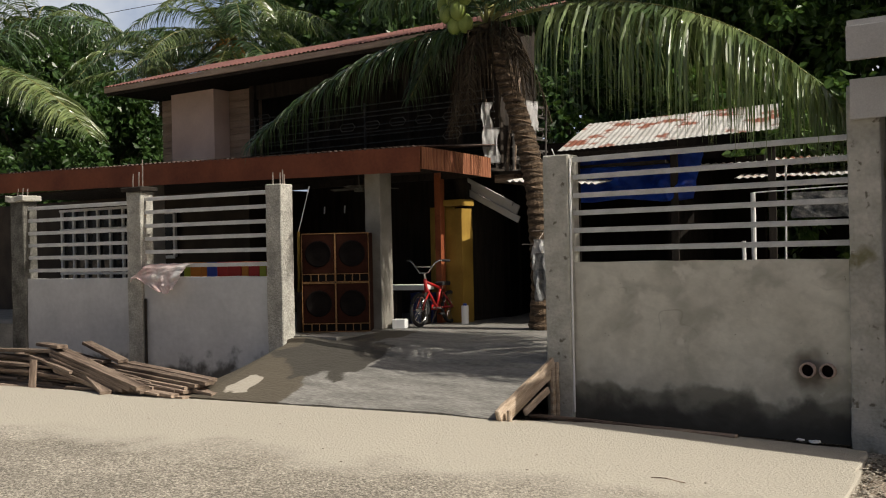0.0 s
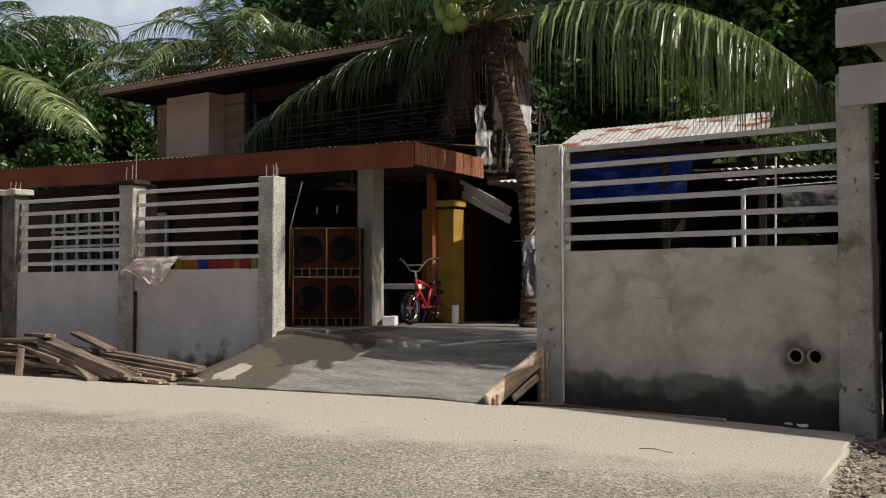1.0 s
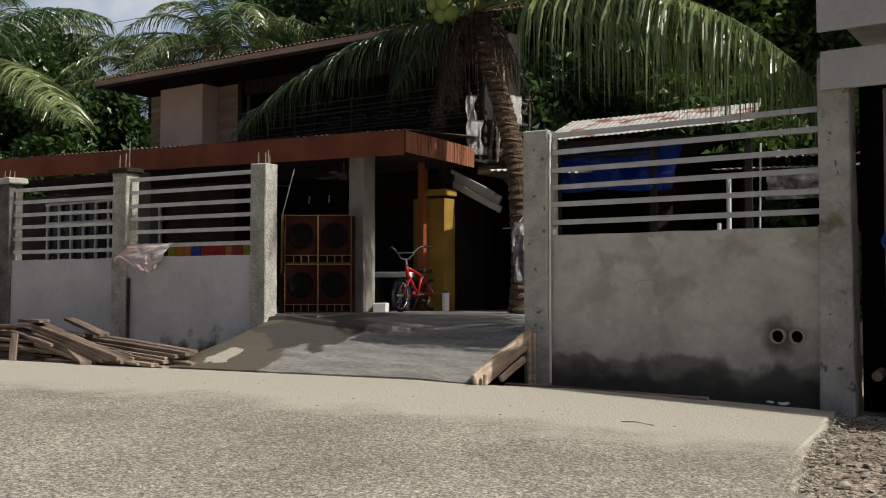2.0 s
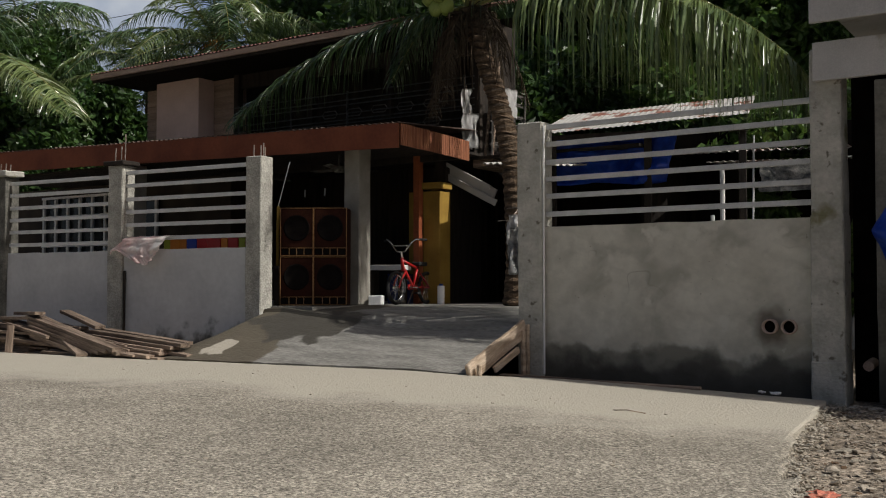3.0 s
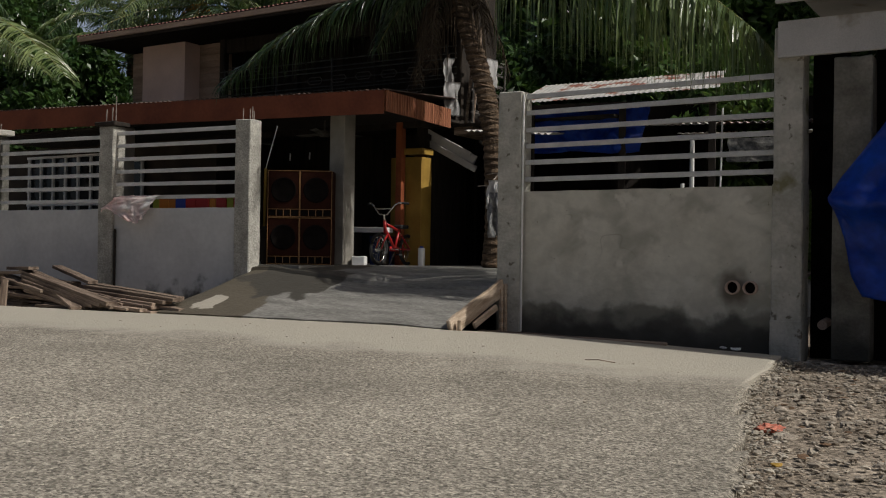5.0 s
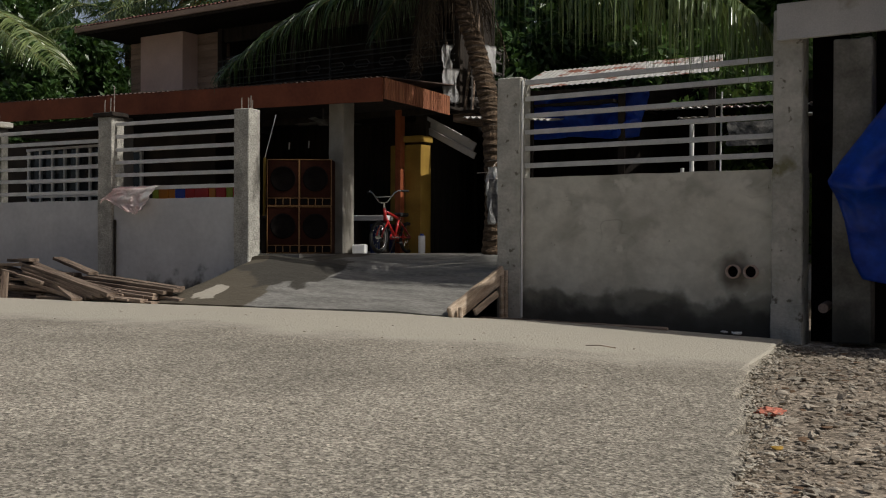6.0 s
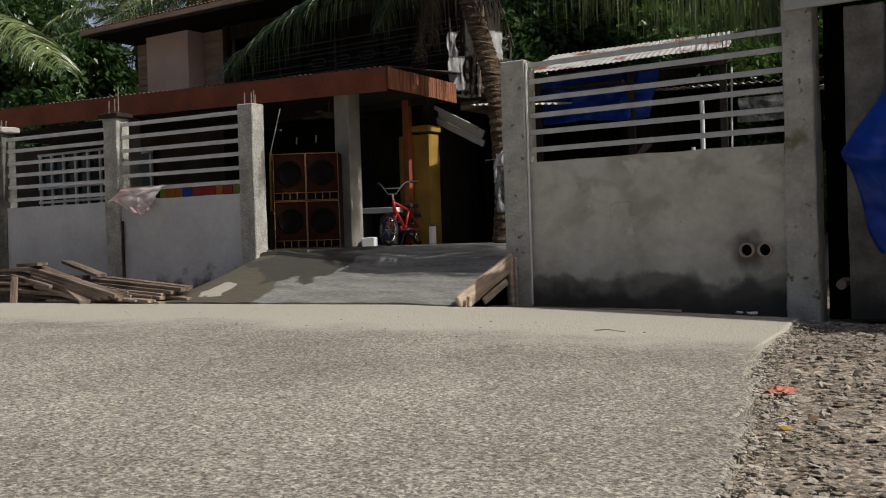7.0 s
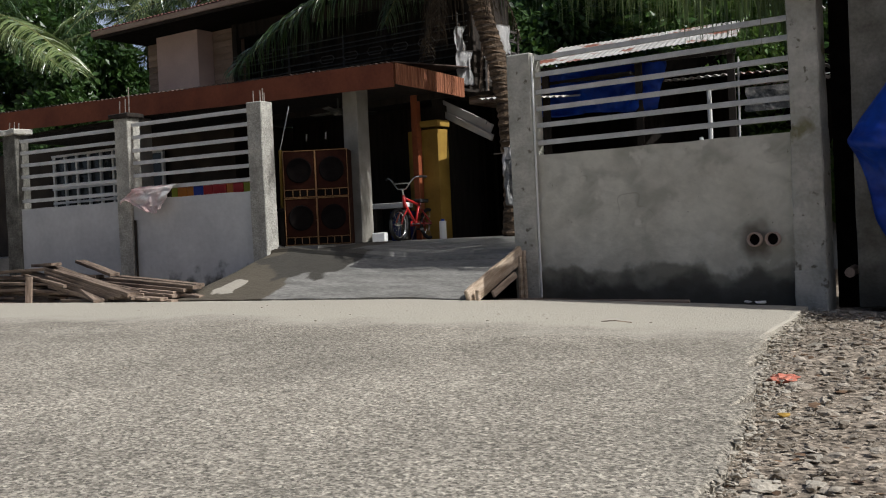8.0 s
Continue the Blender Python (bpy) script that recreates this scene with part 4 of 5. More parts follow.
# ---- palms and trees ----
def frond(p0, p1, p2, leaflet, count, seed, droop=0.75, width=0.032, gap=0.06):
    """Stalk and leaflets of a palm frond along a bent line p0, p1, p2; leaflets hang with droop."""
    rg = random.Random(seed)
    p0, p1, p2 = Vector(p0), Vector(p1), Vector(p2)
    at = lambda t: p0 * (1 - t) ** 2 + p1 * 2 * t * (1 - t) + p2 * t * t
    vs, fs = [], []
    count, width = int(count * 1.7), width * 0.55
    down = Vector((0, 0, -1))
    for k in range(count):
        t = gap + (1 - gap) * k / (count - 1)
        p, d = at(t), (at(min(1, t + 0.02)) - at(t - 0.02)).normalized()
        side = d.cross(Vector((0, 0, 1)))
        side = side.normalized() if side.length > 0.1 else Vector((1, 0, 0))
        size = leaflet * (0.45 + 0.75 * math.sin(math.pi * min(1, 0.12 + 0.82 * t)) ** 0.8) * (0.55 if t > 0.96 else 1)
        for sgn in (-1, 1):
            L = size * rg.uniform(0.82, 1.12)
            out = (side * sgn * rg.uniform(0.75, 1.0) + d * rg.uniform(0.35, 0.75) + Vector((0, 0, rg.uniform(0.0, 0.25)))).normalized()
            dr = droop * rg.uniform(0.75, 1.25)
            tw = rg.uniform(-1.4, 1.4)
            q, base, n = p.copy(), len(vs), 4
            for i in range(n + 1):
                s = i / n
                dirn = (out * max(0.02, 1 - dr * s * 1.15) + down * dr * (0.35 + 1.3 * s)).normalized()
                wv = dirn.cross(side * sgn + d * 0.3)
                wv = (d * 0.9 + wv * 0.25).normalized()
                wv = (wv * math.cos(tw) + dirn.cross(wv) * math.sin(tw)) * width * (0.55 + 0.6 * math.sin(math.pi * (0.15 + 0.8 * s))) * (1.05 - s)
                vs += [q - wv, q + wv]
                q = q + dirn * (L / n)
            fs += [(base + 2 * i, base + 2 * i + 1, base + 2 * i + 3, base + 2 * i + 2) for i in range(n)]
    stalk = tube([at(i / 12) for i in range(13)], 0.028, 6, r2=0.005)
    return stalk, vs, fs


def add_frond(parent, seed, p0, p1, p2, leaflet, count, material, droop=0.75, width=0.032, stalk_mat=None, gap=0.06):
    stalk, vs, fs = frond(p0, p1, p2, leaflet, count, seed, droop, width, gap)
    s = part("frond", stalk, stalk_mat or M_RACHIS, parent, "green frond stalk")
    me = bpy.data.meshes.new("foliage")
    me.from_pydata([tuple(v) for v in vs], [], fs)
    me.materials.append(material)
    lf = new("foliage", me)
    lf.parent = s
    return s


def palm_trunk(points, r0, r1):
    """A leaning trunk with ring scars."""
    bm = bmesh.new()
    pts = [Vector(p) for p in points]
    rings, n, steps = [], 18, 90
    for i in range(steps + 1):
        t = i / steps * (len(pts) - 1)
        k = min(int(t), len(pts) - 2)
        f = t - k
        p = pts[k].lerp(pts[k + 1], f)
        r = r0 + (r1 - r0) * i / steps + 0.020 * ((i * 0.5) % 1.0 > 0.4) + 0.05 * max(0, 1 - i / 8)
        rings.append([bm.verts.new(p + Vector((math.cos(a * math.tau / n), math.sin(a * math.tau / n), 0)) * (r + 0.012 * noise.noise(Vector((a, i * 0.6, 0)))) + Vector((0, 0, 0.02 * math.sin(a * 0.7 + i)))) for a in range(n)])
    for a, b in zip(rings, rings[1:]):
        for k in range(n):
            bm.faces.new((a[k], a[(k + 1) % n], b[(k + 1) % n], b[k]))
    bm.faces.new(rings[-1])
    return bm


def nut(x, y, z, r, bm=None):
    bm = bm or bmesh.new()
    res = bmesh.ops.create_icosphere(bm, subdivisions=2, radius=r, matrix=Matrix.Translation((x, y, z)) @ Matrix.Diagonal((1, 1, 1.22, 1)))
    return bm


def random_palm(loc, height, fronds, length, seed, label, fruit=True, lean=(0, 0), mats=(None, None), first=0.0):
    rg = random.Random(seed)
    p = thing("coconut_palm", loc, label=label, category="palm tree", group="palms behind the house")
    top = Vector((lean[0], lean[1], height))
    part("trunk", palm_trunk([(0, 0, 0), (lean[0] * 0.4, lean[1] * 0.4, height * 0.5), tuple(top)], 0.19, 0.12), M_TRUNK, p)
    for k in range(fronds):
        a = first + k * 2.399 + rg.uniform(-0.2, 0.2)
        e = radians(72 - 95 * (k / fronds) + rg.uniform(-8, 8))
        L = length * rg.uniform(0.85, 1.1)
        d = Vector((math.cos(a) * math.cos(e), math.sin(a) * math.cos(e), math.sin(e)))
        hd = Vector((math.cos(a), math.sin(a), 0))
        p1 = top + d * L * 0.62
        p2 = top + d * L * 0.55 + hd * L * 0.42 + Vector((0, 0, -L * rg.uniform(0.25, 0.5)))
        add_frond(p, seed * 100 + k, top, p1, p2, length * 0.2, 44, (M_FROND_Y if (k * 7 + seed) % 2 == 0 else M_FROND), rg.uniform(0.55, 0.85), 0.035)
    if fruit:
        for k in range(5):
            a = k * 1.26 + 0.4
            q = top + Vector((math.cos(a) * 0.35, math.sin(a) * 0.35, -0.25))
            bm = bmesh.new()
            for j in range(9):
                tube([tuple(top), tuple(top.lerp(q, 0.6) + Vector((0, 0, 0.2))), tuple(q + Vector((rg.uniform(-0.25, 0.25), rg.uniform(-0.25, 0.25), rg.uniform(-0.35, 0.05))))], 0.022, 5, bm)
            part("flower_stalk", bm, M_FRUIT, p, "orange-brown flower stalk")
        for k in range(6):
            a = k * 1.05
            part("coconut", nut(top.x + math.cos(a) * 0.26, top.y + math.sin(a) * 0.26, top.z - 0.28 - 0.1 * (k % 2), 0.11), M_COCO, p, "green coconut", True)
    return p


# the palm in the yard
palm = thing("coconut_palm", (-1.55, 2.3, -0.95), label="leaning coconut palm with green nuts in the yard", category="palm tree")
CR = Vector((-0.80, -0.15, 4.30))
part("trunk", palm_trunk([(0.0, -0.12, 0.0), (0.0, -0.13, 1.0), (-0.05, -0.14, 1.9), (-0.17, -0.15, 2.5), (-0.34, -0.15, 3.05), (-0.56, -0.15, 3.65), tuple(CR)], 0.155, 0.125), M_TRUNK, palm, "ringed grey-brown palm trunk")


def pf(seed, p1, p2, leaflet, count, material=M_FROND, droop=0.8, width=0.034, gap=0.05):
    o = Vector((-1.55, 2.3, -0.95))
    add_frond(palm, seed, CR, Vector(p1) - o, Vector(p2) - o, leaflet, count, material, droop, width, gap=gap)


pf(11, (1.19, 0.61, 3.38), (2.74, 0.46, 1.55), 1.42, 116, M_FROND_Y, 1.45, 0.042, 0.20)
pf(12, (0.9, 1.3, 4.5), (3.0, 1.5, 3.3), 1.0, 96, M_FROND, 1.35, 0.040, 0.22)
pf(14, (-3.8, 1.3, 3.30), (-5.75, 0.85, 1.80), 0.80, 80, M_FROND, 0.8)
# These two lie above the view, added to shade the left frond.
pf(31, (-2.2, 1.5, 5.3), (-3.5, 1.2, 5.0), 0.9, 64, M_FROND, 1.0)
pf(32, (-1.7, 1.1, 5.2), (-2.6, 0.4, 5.0), 0.9, 60, M_FROND, 1.0)
pf(18, (-2.6, 3.6, 5.6), (-3.8, 5.2, 4.2), 0.85, 60, M_FROND, 0.8)
pf(25, (0.2, 1.7, 4.9), (2.0, 1.3, 3.9), 1.0, 70, M_FROND, 1.1)
pf(26, (-0.6, 1.6, 5.6), (0.7, 1.1, 5.4), 0.95, 66, M_FROND, 1.0)
pf(29, (-3.3, 2.6, 4.9), (-5.0, 2.9, 4.2), 0.9, 60, M_FROND, 1.0)
pf(21, (-2.0, 2.0, 6.2), (-1.2, 1.2, 6.6), 0.8, 60, M_FROND, 0.7)
pf(23, (-3.2, 2.4, 3.7), (-3.9, 2.4, 2.5), 0.65, 50, M_FROND, 1.0)
for k, (p1, p2) in enumerate((((-2.7, 1.9, 3.3), (-2.75, 1.8, 1.75)), ((-2.9, 2.3, 3.2), (-3.1, 2.4, 1.9)), ((-2.4, 1.7, 3.2), (-2.35, 1.6, 1.9)), ((-1.7, 1.8, 3.4), (-1.45, 1.7, 2.2)), ((-2.0, 2.6, 3.4), (-1.7, 2.8, 2.0)))):
    o = Vector((-1.55, 2.3, -0.95))
    add_frond(palm, 60 + k, CR, Vector(p1) - o, Vector(p2) - o, 0.5, 40, M_DRY, 1.5, 0.02, M_DRY)
rg = random.Random(5)
for k in range(46):
    a, d = rg.uniform(0, 6.28), rg.uniform(0.15, 0.6)
    e = CR + Vector((math.cos(a) * d, math.sin(a) * d * 0.8, rg.uniform(-1.5, -0.3)))
    part("dry_stalk", tube([tuple(CR + Vector((0, 0, -0.05))), tuple(CR.lerp(e, 0.5) + Vector((math.cos(a) * 0.18, math.sin(a) * 0.18, 0.22))), tuple(e)], 0.022, 5, r2=0.006), M_DRY, palm, "dry brown frond stalk")
for k, (x, y, z) in enumerate(((-0.62, -0.62, -0.32), (-0.40, -0.66, -0.30), (-0.50, -0.60, -0.12), (-0.30, -0.62, -0.08), (-0.52, -0.55, -0.50), (-0.72, -0.52, -0.14), (-0.36, -0.50, -0.48))):
    part("coconut", nut(CR.x + x * 0.9 + 0.20, CR.y + y * 0.75, CR.z + z * 0.9 + 0.40, 0.118), M_COCO, palm, "green coconut", True)

cable = thing("overhead_cable", (-33, 14, 9.6), label="thin black overhead cable behind the trees", category="cable")
part("wire", tube([(-12, 0, 0.6), (0, 0, 0.0), (12, 0, -0.4), (26, 0, -0.6)], 0.011, 6), M_RUBBER, cable)

# far bright cloud
bm = bmesh.new()
g = [[bm.verts.new((900 * math.sin(a), 900 * math.cos(a), z)) for z in (-60, 200, 500, 900)] for a in [radians(-75 + 10 * k) for k in range(13)]]
for a, d in zip(g, g[1:]):
    for k in range(3):
        bm.faces.new((a[k], d[k], d[k + 1], a[k + 1]))
tagged(part("backdrop_sky", bm, M_CLOUD), "bright hazy cloud far behind the trees", "sky", kind="structure")

# palms behind and beside
random_palm((-14.7, 9.0, -1.7), 7.6, 24, 3.6, 3, "coconut palm with orange flower stalks behind the roof", first=0.4)
random_palm((-18.0, 9.5, -1.7), 7.4, 22, 3.2, 7, "coconut palm with yellowing fronds behind the house", first=1.0)
random_palm((-23.5, 9.0, -1.7), 9.0, 20, 3.4, 5, "tall coconut palm at the edge of the yard", fruit=False, first=2.0)
lp = random_palm((-14.2, 0.8, -1.7), 5.6, 6, 3.2, 9, "coconut palm beside the fence with long drooping fronds", fruit=False, first=0.9)
add_frond(lp, 77, (0, 0, 5.6), (3.0, -0.3, 5.75), (5.1, -0.3, 3.9), 0.85, 90, M_FROND_Y, 0.62, 0.036)
add_frond(lp, 78, (0, 0, 5.6), (2.4, 0.6, 6.9), (4.7, 0.5, 5.9), 0.75, 70, M_FROND, 0.85, 0.034)


def leaf_cloud(centres, per, size, seed):
    """Many small bent leaves gathered round clump centres (x, y, z, radius)."""
    rg = np.random.default_rng(seed)
    vs, fs = [], []
    c = np.repeat(np.array(centres), per, axis=0)
    n = len(c)
    d = rg.normal(size=(n, 3))
    d /= np.linalg.norm(d, axis=1, keepdims=True)
    p = c[:, :3] + d * (c[:, 3:4] * rg.uniform(0.45, 1.08, (n, 1))) * (1, 1, 0.8)
    ax = rg.normal(size=(n, 3)) + d * 0.8 + (0, 0, -0.5)
    ax /= np.linalg.norm(ax, axis=1, keepdims=True)
    sd = np.cross(ax, rg.normal(size=(n, 3)))
    sd /= np.linalg.norm(sd, axis=1, keepdims=True)
    up = np.cross(ax, sd)
    L = size * rg.uniform(0.6, 1.3, (n, 1))
    w = L * 0.30
    quad = np.stack([p, p + ax * L * 0.5 + sd * w + up * L * 0.07, p + ax * L - up * L * 0.1, p + ax * L * 0.5 - sd * w + up * L * 0.07], 1).reshape(-1, 3)
    i = np.arange(n)[:, None] * 4
    return quad, np.concatenate([i + (0, 1, 2), i + (0, 2, 3)], 0)


def broad_tree(loc, height, spread, clumps, per, size, seed, material, label, low=0.35):
    rg = random.Random(seed)
    t = thing("tree", loc, label=label, category="tree", group="trees behind the house")
    h0 = height * low
    part("trunk", tube([(0, 0, 0), (0.1, 0.05, h0 * 0.6), (0.0, 0.1, height * 0.7)], 0.24, 9, r2=0.08), M_BARK, t)
    centres = []
    for k in range(clumps):
        a, rr = rg.uniform(0, 6.28), spread * rg.random() ** 0.5
        z = h0 + (height - h0) * rg.random() ** 0.8
        f = 1 - 0.55 * max(0, (z - height * 0.6) / (height * 0.4))
        centres.append((math.cos(a) * rr * f, math.sin(a) * rr * f, z, rg.uniform(0.45, 1.0) * spread * 0.28))
    bm = bmesh.new()
    for c in centres[:: max(1, len(centres) // 14)]:
        tube([(0, 0, h0 * rg.uniform(0.7, 1.2)), (c[0] * 0.45, c[1] * 0.45, c[2] * 0.72), c[:3]], 0.08, 5, bm, 0.015)
    part("branchwork", bm, M_BARK, t)
    v, f = leaf_cloud(centres, per, size, seed)
    me = bpy.data.meshes.new("crown")
    me.from_pydata(v.tolist(), [], f.tolist())
    me.materials.append(material)
    o = new("crown", me)
    o.parent = t
    return t


broad_tree((-16.5, 6.0, -1.7), 5.9, 2.5, 60, 260, 0.22, 1, M_LEAF, "leafy green tree beside the house")
broad_tree((-22.5, 8.5, -1.7), 8.7, 3.0, 80, 260, 0.25, 2, M_LEAF, "leafy green tree at the edge of the yard")
broad_tree((-27.0, 12.0, -1.7), 9.0, 4.0, 60, 200, 0.3, 3, M_LEAF, "dark green tree far behind the fence")
broad_tree((-14.5, 15.0, -1.7), 12.0, 4.2, 80, 220, 0.3, 4, M_LEAF, "tall dark tree behind the palms")
broad_tree((-8.0, 12.0, -1.7), 12.0, 4.2, 90, 240, 0.28, 5, M_LEAF, "tall dark tree behind the roof")
broad_tree((-3.5, 12.5, -1.7), 11.0, 4.0, 90, 240, 0.28, 6, M_LEAF, "tall dark tree behind the house")
broad_tree((-0.8, 9.5, -1.7), 7.5, 2.8, 80, 260, 0.22, 7, M_LEAF_B, "bright leafy tree behind the shed")
broad_tree((3.5, 11.0, -1.7), 10.0, 4.0, 90, 240, 0.26, 8, M_LEAF, "dark green tree behind the shed")
broad_tree((8.5, 9.0, -1.7), 9.0, 4.0, 80, 220, 0.28, 9, M_LEAF, "green tree behind the neighbour")
broad_tree((-20.0, 20.0, -1.7), 14.0, 5.0, 70, 200, 0.36, 10, M_LEAF, "large tree far behind the house")
broad_tree((2.0, 17.0, -1.7), 15.0, 5.5, 80, 220, 0.36, 12, M_LEAF, "large tree far behind the shed")
broad_tree((-6.0, 18.0, -1.7), 15.0, 5.5, 80, 220, 0.36, 13, M_LEAF, "large tree far behind the house")

for k, (x, y, h) in enumerate(((-2.2, 8.2, 4.6), (0.8, 7.6, 4.4), (-13.5, 6.5, 4.4), (-19.5, 5.5, 4.6), (-25, 7.0, 5.0), (-4.3, 8.8, 5.4))):
    broad_tree((x, y, -1.7), h, 2.0, 44, 200, 0.2, 40 + k, (M_LEAF, M_LEAF_B)[k == 1], "leafy undergrowth bush behind the yard", 0.08)

# ---- loudspeaker stack ----
def speaker(loc, rz):
    s = thing("loudspeaker", loc, rz, "dark red loudspeaker box with yellow trim lines", "loudspeaker", "stack of four loudspeakers")
    w, h, d = 0.47, 0.69, 0.55
    part("cabinet", box(-w / 2, w / 2, 0.012, d, 0, h, 0.008), M_SPKRED, s, "dark red painted box")
    part("baffle", box(-w / 2 + 0.03, w / 2 - 0.03, 0.004, 0.016, 0.13, h - 0.03), M_SPKRED, s)
    for x0, x1, z0, z1 in ((-w / 2, w / 2, h - 0.012, h - 0.004), (-w / 2, w / 2, 0.004, 0.012), (-w / 2, -w / 2 + 0.008, 0.012, h - 0.012), (w / 2 - 0.008, w / 2, 0.012, h - 0.012), (-w / 2 + 0.008, w / 2 - 0.008, 0.115, 0.122)):
        part("trim", box(x0, x1, -0.006, 0.012, z0, z1, 0.003), M_GOLD, s, "yellow trim strip")
    for k in range(3):
        x = -0.105 + 0.105 * k
        part("port_divider", box(x - 0.005, x + 0.005, -0.004, 0.012, 0.022, 0.112), M_GOLD, s, "yellow port divider")
    part("port", box(-w / 2 + 0.02, w / 2 - 0.02, 0.002, 0.012, 0.024, 0.110), M_BLACK, s, "dark port slot")
    bm = bmesh.new()
    n = 32
    prof = ((0.185, 0.004), (0.185, -0.010), (0.168, -0.012), (0.155, 0.0), (0.07, 0.003), (0.0, -0.012))
    rings = [[bm.verts.new((r * math.cos(a * math.tau / n), y, 0.40 + r * math.sin(a * math.tau / n))) for a in range(n)] for r, y in prof[:-1]]
    tip = bm.verts.new((0, prof[-1][1], 0.40))
    for a, b in zip(rings, rings[1:]):
        for k in range(n):
            bm.faces.new((a[k], a[(k + 1) % n], b[(k + 1) % n], b[k]))
    for k in range(n):
        bm.faces.new((rings[-1][k], rings[-1][(k + 1) % n], tip))
    part("driver", bm, M_BLACK, s, "black round driver", True)
    return s


SR = 32
sp = Vector((-4.03, 0.72, -0.945))
sx = Vector((math.cos(radians(SR)), math.sin(radians(SR)), 0))
one = speaker(tuple(sp - sx * 0.237), SR)
for dx, dz in ((0.237, 0), (-0.237, 0.692), (0.237, 0.692)):
    copy_thing(one, pose(*(sp + sx * dx + Vector((0, 0, dz))), 0, 0, SR))
pole = thing("leaning_pole", (-4.62, 0.60, -0.95), label="yellow pole leaning beside the loudspeakers", category="pole")
part("shaft", tube([(0, 0, 0), (0.02, 0, 0.7), (0.03, 0, 1.42)], 0.022, 8), M_YELLOW, pole)
part("tip", tube([(0.03, 0, 1.42), (0.20, 0.05, 2.05)], 0.007, 6), M_RAIL, pole, "thin pale stick")

# ---- ceiling fan ----
fan = thing("ceiling_fan", (-4.62, 2.0, 1.12), label="grey ceiling fan hanging in the dark porch", category="fan")
# Fan parts take the shaded grey, so the porch's dimness is painted in.
part("rod", tube([(0, 0, 0.06), (0, 0, 0.24)], 0.014, 8), M_SHADE_GREY, fan)
part("hub", tube([(0, 0, -0.03), (0, 0, -0.02), (0, 0, 0.06), (0, 0, 0.07)], 0.075, 18), M_SHADE_GREY, fan, "round motor housing")
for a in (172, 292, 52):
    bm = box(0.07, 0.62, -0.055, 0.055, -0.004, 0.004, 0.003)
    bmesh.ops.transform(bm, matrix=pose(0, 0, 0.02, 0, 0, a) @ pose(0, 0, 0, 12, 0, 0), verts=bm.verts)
    part("blade", bm, M_SHADE_GREY, fan, "grey fan blade")

